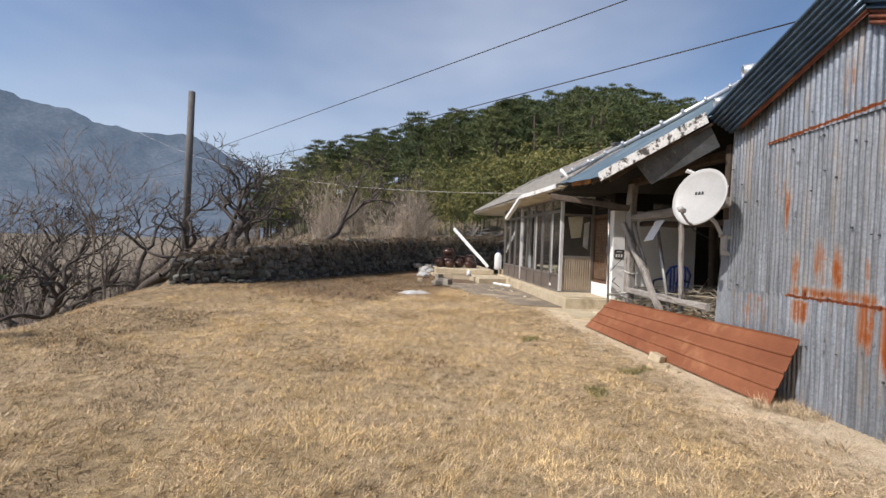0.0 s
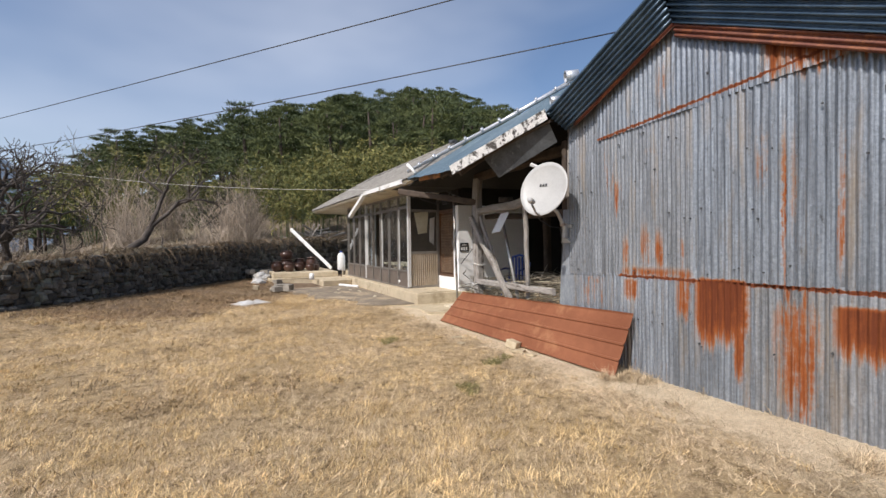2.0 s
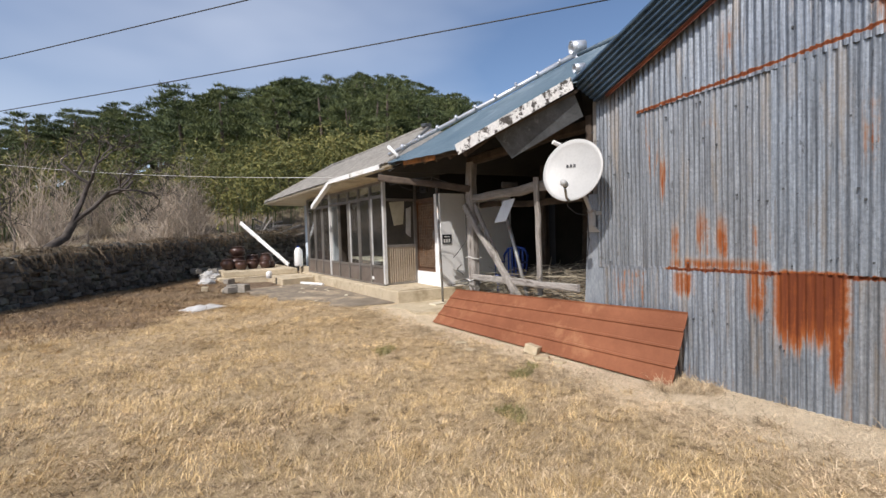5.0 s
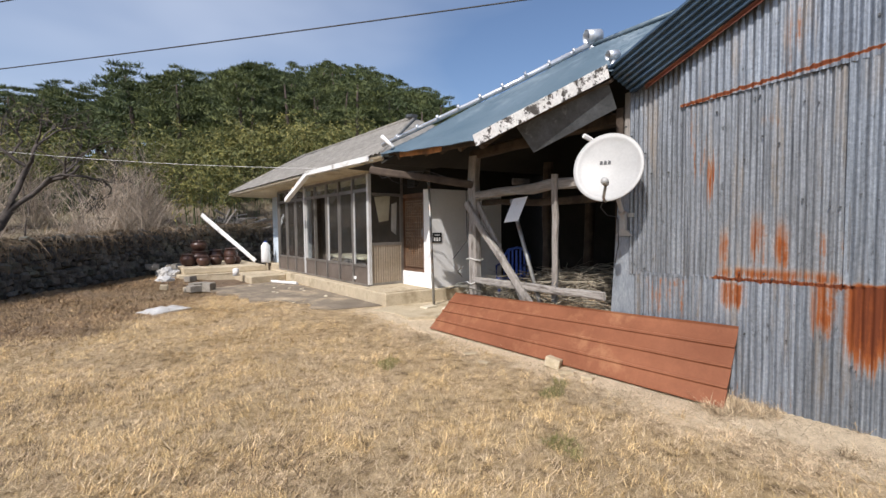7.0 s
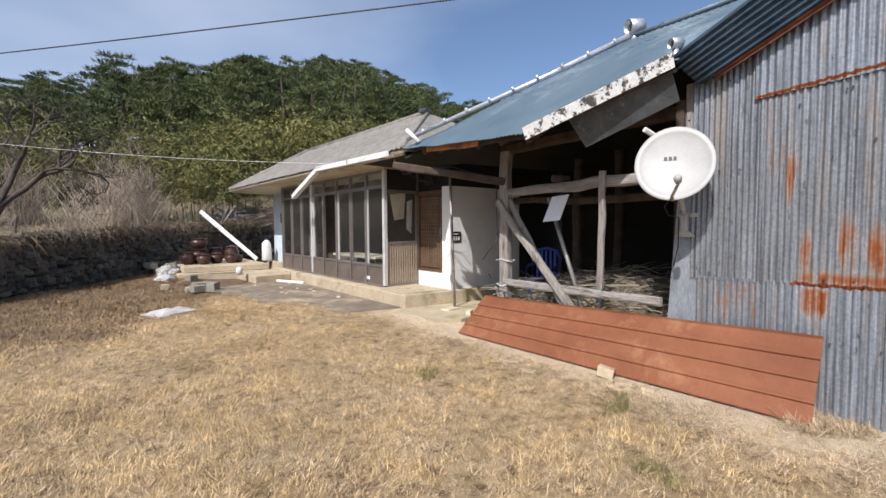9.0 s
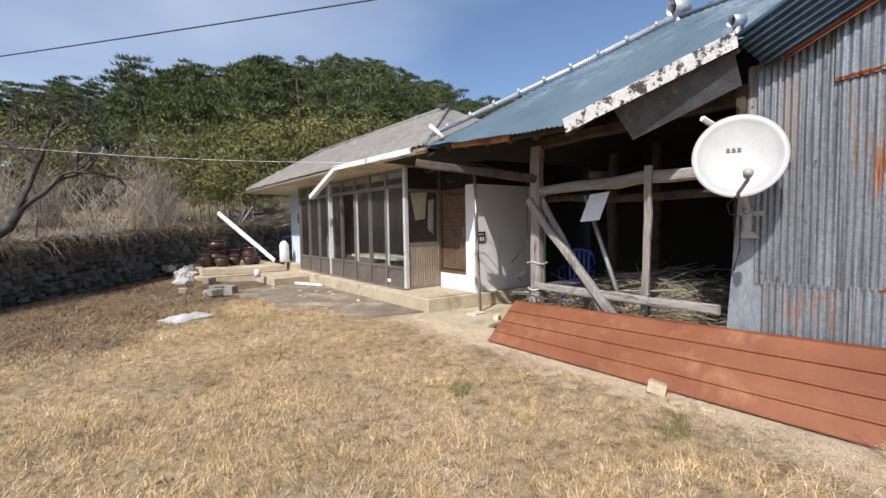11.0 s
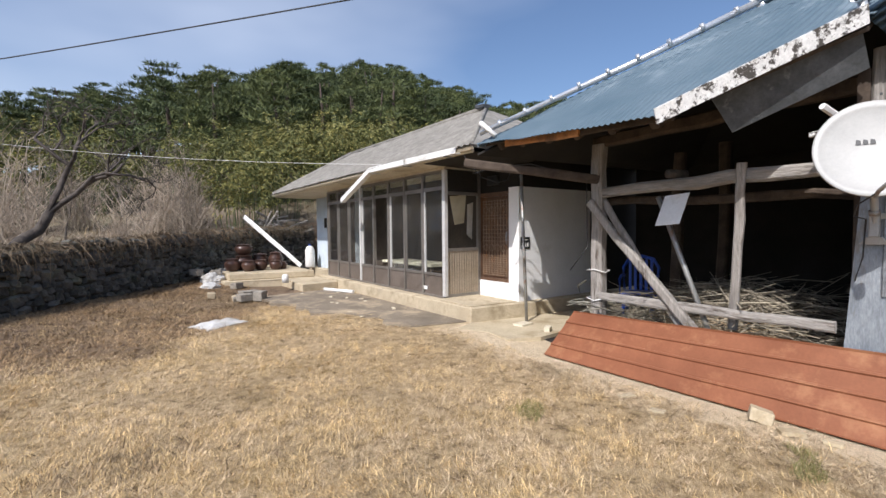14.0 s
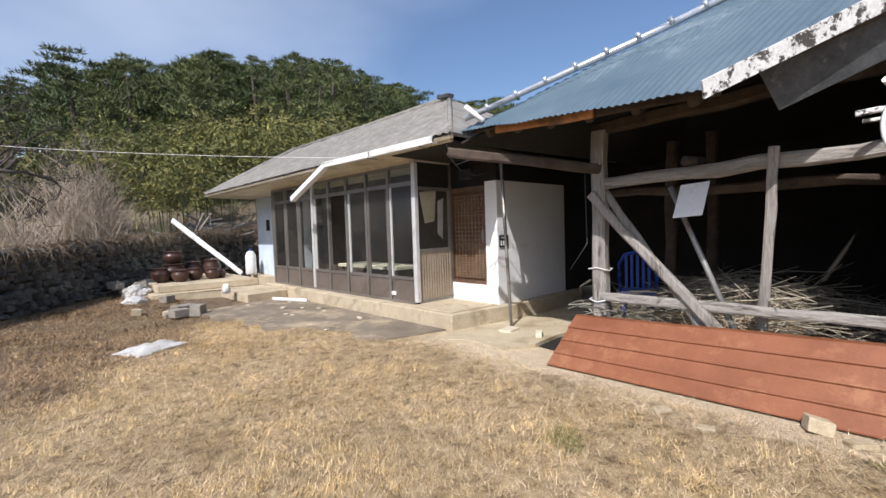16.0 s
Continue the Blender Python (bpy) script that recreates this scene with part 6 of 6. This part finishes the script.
def lawn_edge(x, y):
    """1 inside the lawn, 0 on paths, aprons and beyond the wall."""
    if x > -0.85 - 0.3 * noise.noise(Vector((y * 1.3, 0, 2))) and y < -1.2:
        return 0.0
    if y > wall_y(x) - 0.35 or x < -10.4:
        return 0.0
    if y > -1.1 + 0.3 * noise.noise(Vector((x * 2, 1, 0))) and x > apron_x(y) + 0.1 + 0.25 * noise.noise(Vector((y * 1.5, x, 0))):
        return 0.0
    return 1.0


def lush(x, y):
    e = lawn_edge(x, y)
    if not e:
        return 0.0
    f = 0.5 + 0.75 * noise.noise(Vector((x * 0.55, y * 0.55, 7.0))) + 0.8 * noise.noise(Vector((x * 1.9, y * 1.9, 1.0))) + 0.5 * noise.noise(Vector((x * 4.6, y * 4.6, 1.0)))
    far = step01((litter(x, y) + 0.5) / 1.4) if x < -2 else step01((y - 0.5) / 1.5)
    f *= 1 - 0.9 * far
    f *= 1 - 0.72 * step01((x + 2.7 + 0.9 * noise.noise(Vector((x * 0.7, y * 0.7, 51.0)))) / 1.6)
    f *= 1 - 0.8 * step01((-5.4 - x - 0.2 * (y + 8)) / 1.6) * step01(0.5 + 2.2 * noise.noise(Vector((x * 0.8, y * 0.8, 13.0))))
    return min(1.0, max(0.02, f)) * (1.0 if y < -2 else 0.75)


def sparse(x, y):
    e = lawn_edge(x, y)
    far = step01((litter(x, y) + 0.7) / 1.5) if x < -2 else 0.0
    return 0.8 * e * (1 - 0.75 * far) * min(1.0, 0.7 + 0.6 * noise.noise(Vector((x * 0.9, y * 0.9, 31.0))) + 0.6 * noise.noise(Vector((x * 3.3, y * 3.3, 31.0)))) if e else 0.0


def weedy(x, y):
    e = lawn_edge(x, y)
    far = step01((litter(x, y) + 0.7) / 1.5) if x < -2 else 0.0
    return e * far * (0.5 + 0.5 * noise.noise(Vector((x, y, 9.0))))


def near_path(x, y):
    n = noise.noise(Vector((x * 2.4, y * 2.4, 5.0)))
    return (1.0 if x < -0.75 else 0.4) if -1.35 < x < -0.22 and n > (-0.25 if x < -0.8 else 0.1) else 0.0


blades("dry_lawn", 290000, 1, (-10.4, -0.7, -9.4, 3.2), lush, (0.035, 0.105), (1.08, 0.38), M_STRAW, "straw-yellow dry winter lawn", (0.0011, 0.0023), tuft=20)
blades("matted_grass", 720000, 2, (-10.4, -0.6, -10.4, 5.0), sparse, (0.045, 0.13), (1.28, 0.22), M_STRAW_GREY, "flattened greyish dead grass", (0.0017, 0.0038), tuft=8, simple=True)
blades("dead_weeds", 90000, 3, (-10.2, -2.2, -3.0, 9.0), weedy, (0.03, 0.13), (1.2, 0.3), M_WEED, "brown dead weeds and litter before the wall", (0.002, 0.006), tuft=5)
blades("path_straw", 15000, 4, (-1.3, -0.2, -11.5, -3.0), near_path, (0.06, 0.2), (1.3, 0.15), M_STRAW_GREY, "loose straw strewn on the mud strip")
blades("wall_foot_straw", 9000, 9, (-0.75, -0.2, -10.4, -6.9), lambda x, y: 1.0 if noise.noise(Vector((x * 1.5, y * 2.3, 41.0))) > 0.18 + 0.5 * max(0, -0.45 - x) else 0.0, (0.05, 0.18), (1.15, 0.3), M_STRAW_GREY, "dry straw gathered at the foot of the shed wall", tuft=6)
blades("green_tufts", 1600, 5, (-2.2, -1.0, -7.6, -4.0), lambda x, y: 1.0 if noise.noise(Vector((x * 1.6, y * 1.6, 21.0))) > 0.42 else 0.0, (0.04, 0.10), (0.6, 0.3), M_GREEN, "small green weeds sprouting in the lawn")


blades("leaf_litter", 75000, 8, (-10.3, -3.6, -11.0, -2.0), lambda x, y: lawn_edge(x, y) * (1.0 if noise.noise(Vector((x * 0.8, y * 0.8, 13.0))) + 0.25 * noise.noise(Vector((x * 3.1, y * 3.1, 2.0))) > 0.20 - 0.06 * max(0, -5 - x) else 0.05), (0.03, 0.11), (1.15, 0.3), M_WEED, "dark dead weeds scattered in the lawn", (0.002, 0.005), tuft=8)


blades("wall_top_scrub", 42000, 6, (-9.8, 1.0, 1.0, 16.0), lambda x, y: 1.0 if -0.15 < y - wall_y(x) < 1.3 + 0.5 * noise.noise(Vector((x, y, 0))) else 0.0, (0.07, 0.24), (1.05, 0.4), M_VINE, "brown dry scrub along the wall top", (0.002, 0.0045))
blades("slope_scrub", 22000, 7, (-14, 14, 6.0, 34.0), lambda x, y: 1.0 if y > wall_y(x) + 1.0 and not (x > 0 and y < 11) else 0.0, (0.15, 0.5), (0.9, 0.35), M_WEED, "pale dry grass and scrub on the slope", (0.006, 0.016))

# ---- stone wall ----
stone_wall = thing("stone_wall", "dry-laid wall of dark rough field stones overgrown with dead vines", "wall", (WALL[3][0], WALL[3][1], 0.0))
bm = bmesh.new()
back = [(x - 0.1, y + 0.75) for x, y in WALL]
TOPS = [0.75, 1.05, 1.25, 1.35, 1.45, 1.55, 1.65, 1.7]
for i in range(len(WALL) - 1):
    (x0, y0), (x1, y1), (u0, w0), (u1, w1) = WALL[i], WALL[i + 1], back[i], back[i + 1]
    hexa(bm, [(x0, y0, -0.3), (x1, y1, -0.3), (u1, w1, -0.3), (u0, w0, -0.3), (x0, y0 + 0.12, TOPS[i]), (x1, y1 + 0.12, TOPS[i + 1]), (u1, w1, TOPS[i + 1] - 0.1), (u0, w0, TOPS[i] - 0.1)])
part("core", bm, M_SHADE_STONE, stone_wall)
rnd = random.Random(4)
lens = [0.0]
for (x0, y0), (x1, y1) in zip(WALL, WALL[1:]):
    lens.append(lens[-1] + math.hypot(x1 - x0, y1 - y0))
rest = bmesh.new()
made = 0
spots = []
z = 0.0
course = 0
while z < 1.75:
    hgt = rnd.uniform(0.09, 0.16)
    s = rnd.uniform(0, 0.2)
    while s < lens[-1]:
        w = rnd.uniform(0.11, 0.30)
        spots.append((s + w / 2, z + hgt / 2 + rnd.uniform(-0.035, 0.035), w, hgt * rnd.uniform(0.75, 1.45)))
        s += w * 0.97
    z += hgt * 0.95
spots.sort(key=lambda q: abs(q[0] - 7.0))
for s, zc, w, hgt in spots:
    x = float(np.interp(s, lens, [p[0] for p in WALL]))
    y = float(np.interp(s, lens, [p[1] for p in WALL]))
    top = float(np.interp(s, lens, TOPS))
    gz = ground_z(x, y - 0.5)
    if gz + zc > top + 0.08:
        continue
    i = min(len(WALL) - 2, int(np.searchsorted(lens, s)) - 1 if s > 0 else 0)
    d = math.degrees(math.atan2(WALL[i + 1][1] - WALL[i][1], WALL[i + 1][0] - WALL[i][0]))
    m = pose(x, y + 0.12 * zc - 0.02 + rnd.uniform(-0.07, 0.04), gz + zc, rnd.uniform(-14, 14), rnd.uniform(-16, 16), d + rnd.uniform(-16, 16)) @ Matrix.Diagonal((w * 1.04, 0.26, hgt, 1))
    me = stone_meshes[rnd.randrange(14)]
    if made < 300:
        ob = new("stone", me)
        ob.parent = stone_wall
        ob.matrix_parent_inverse = Matrix.Translation(-stone_wall.location)
        ob.matrix_basis = m
    else:
        tmp = me.copy()
        tmp.transform(m)
        rest.from_mesh(tmp)
        bpy.data.meshes.remove(tmp)
    made += 1
tagged(part("far_stones", rest, M_STONE, stone_wall), kind="stuff")

# dead vines over the wall top
rnd = random.Random(12)
bm = bmesh.new()
for k in range(1500):
    s = rnd.uniform(0.3, lens[-1] - 0.2)
    x = float(np.interp(s, lens, [p[0] for p in WALL]))
    y = float(np.interp(s, lens, [p[1] for p in WALL]))
    top = float(np.interp(s, lens, TOPS))
    p0 = Vector((x + rnd.uniform(-0.3, 0.3), y + rnd.uniform(0.1, 0.6), top + rnd.uniform(-0.02, 0.12)))
    p1 = Vector((x + rnd.uniform(-0.2, 0.2), y + rnd.uniform(-0.05, 0.15), top + rnd.uniform(0.02, 0.22)))
    p2 = p1 + Vector((rnd.uniform(-0.25, 0.25), rnd.uniform(-0.2, -0.05), rnd.uniform(-0.35, 0.05)))
    p3 = p2 + Vector((rnd.uniform(-0.15, 0.15), rnd.uniform(-0.06, 0.04), rnd.uniform(-0.45, 0.0)))
    q = rnd.uniform(0.003, 0.008)
    tube([p0, p1, p2, p3], [q, q, q * 0.7, q * 0.4], 3, bm, caps=False)
tagged(part("dead_vines", bm, M_VINE), "brown tangle of dead vines over the stone wall", "vines", kind="stuff")

# scrap timber beyond the wall
bm = bmesh.new()
for k in range(26):
    c = Vector((rnd.uniform(-0.9, 0.8), rnd.uniform(11.4, 12.6), 0))
    c.z = ground_z(c.x, c.y) + rnd.uniform(0.05, 0.5)
    d = Vector((rnd.gauss(0, 0.6), rnd.gauss(0, 0.3), rnd.gauss(0, 0.25)))
    timber(c - d, c + d, 0.05, 0.07, 0.01, 3, 900 + k, bm)
tagged(part("scrap_timber", bm, M_WOODH), "heap of grey scrap timber beyond the wall", "timber", kind="stuff")
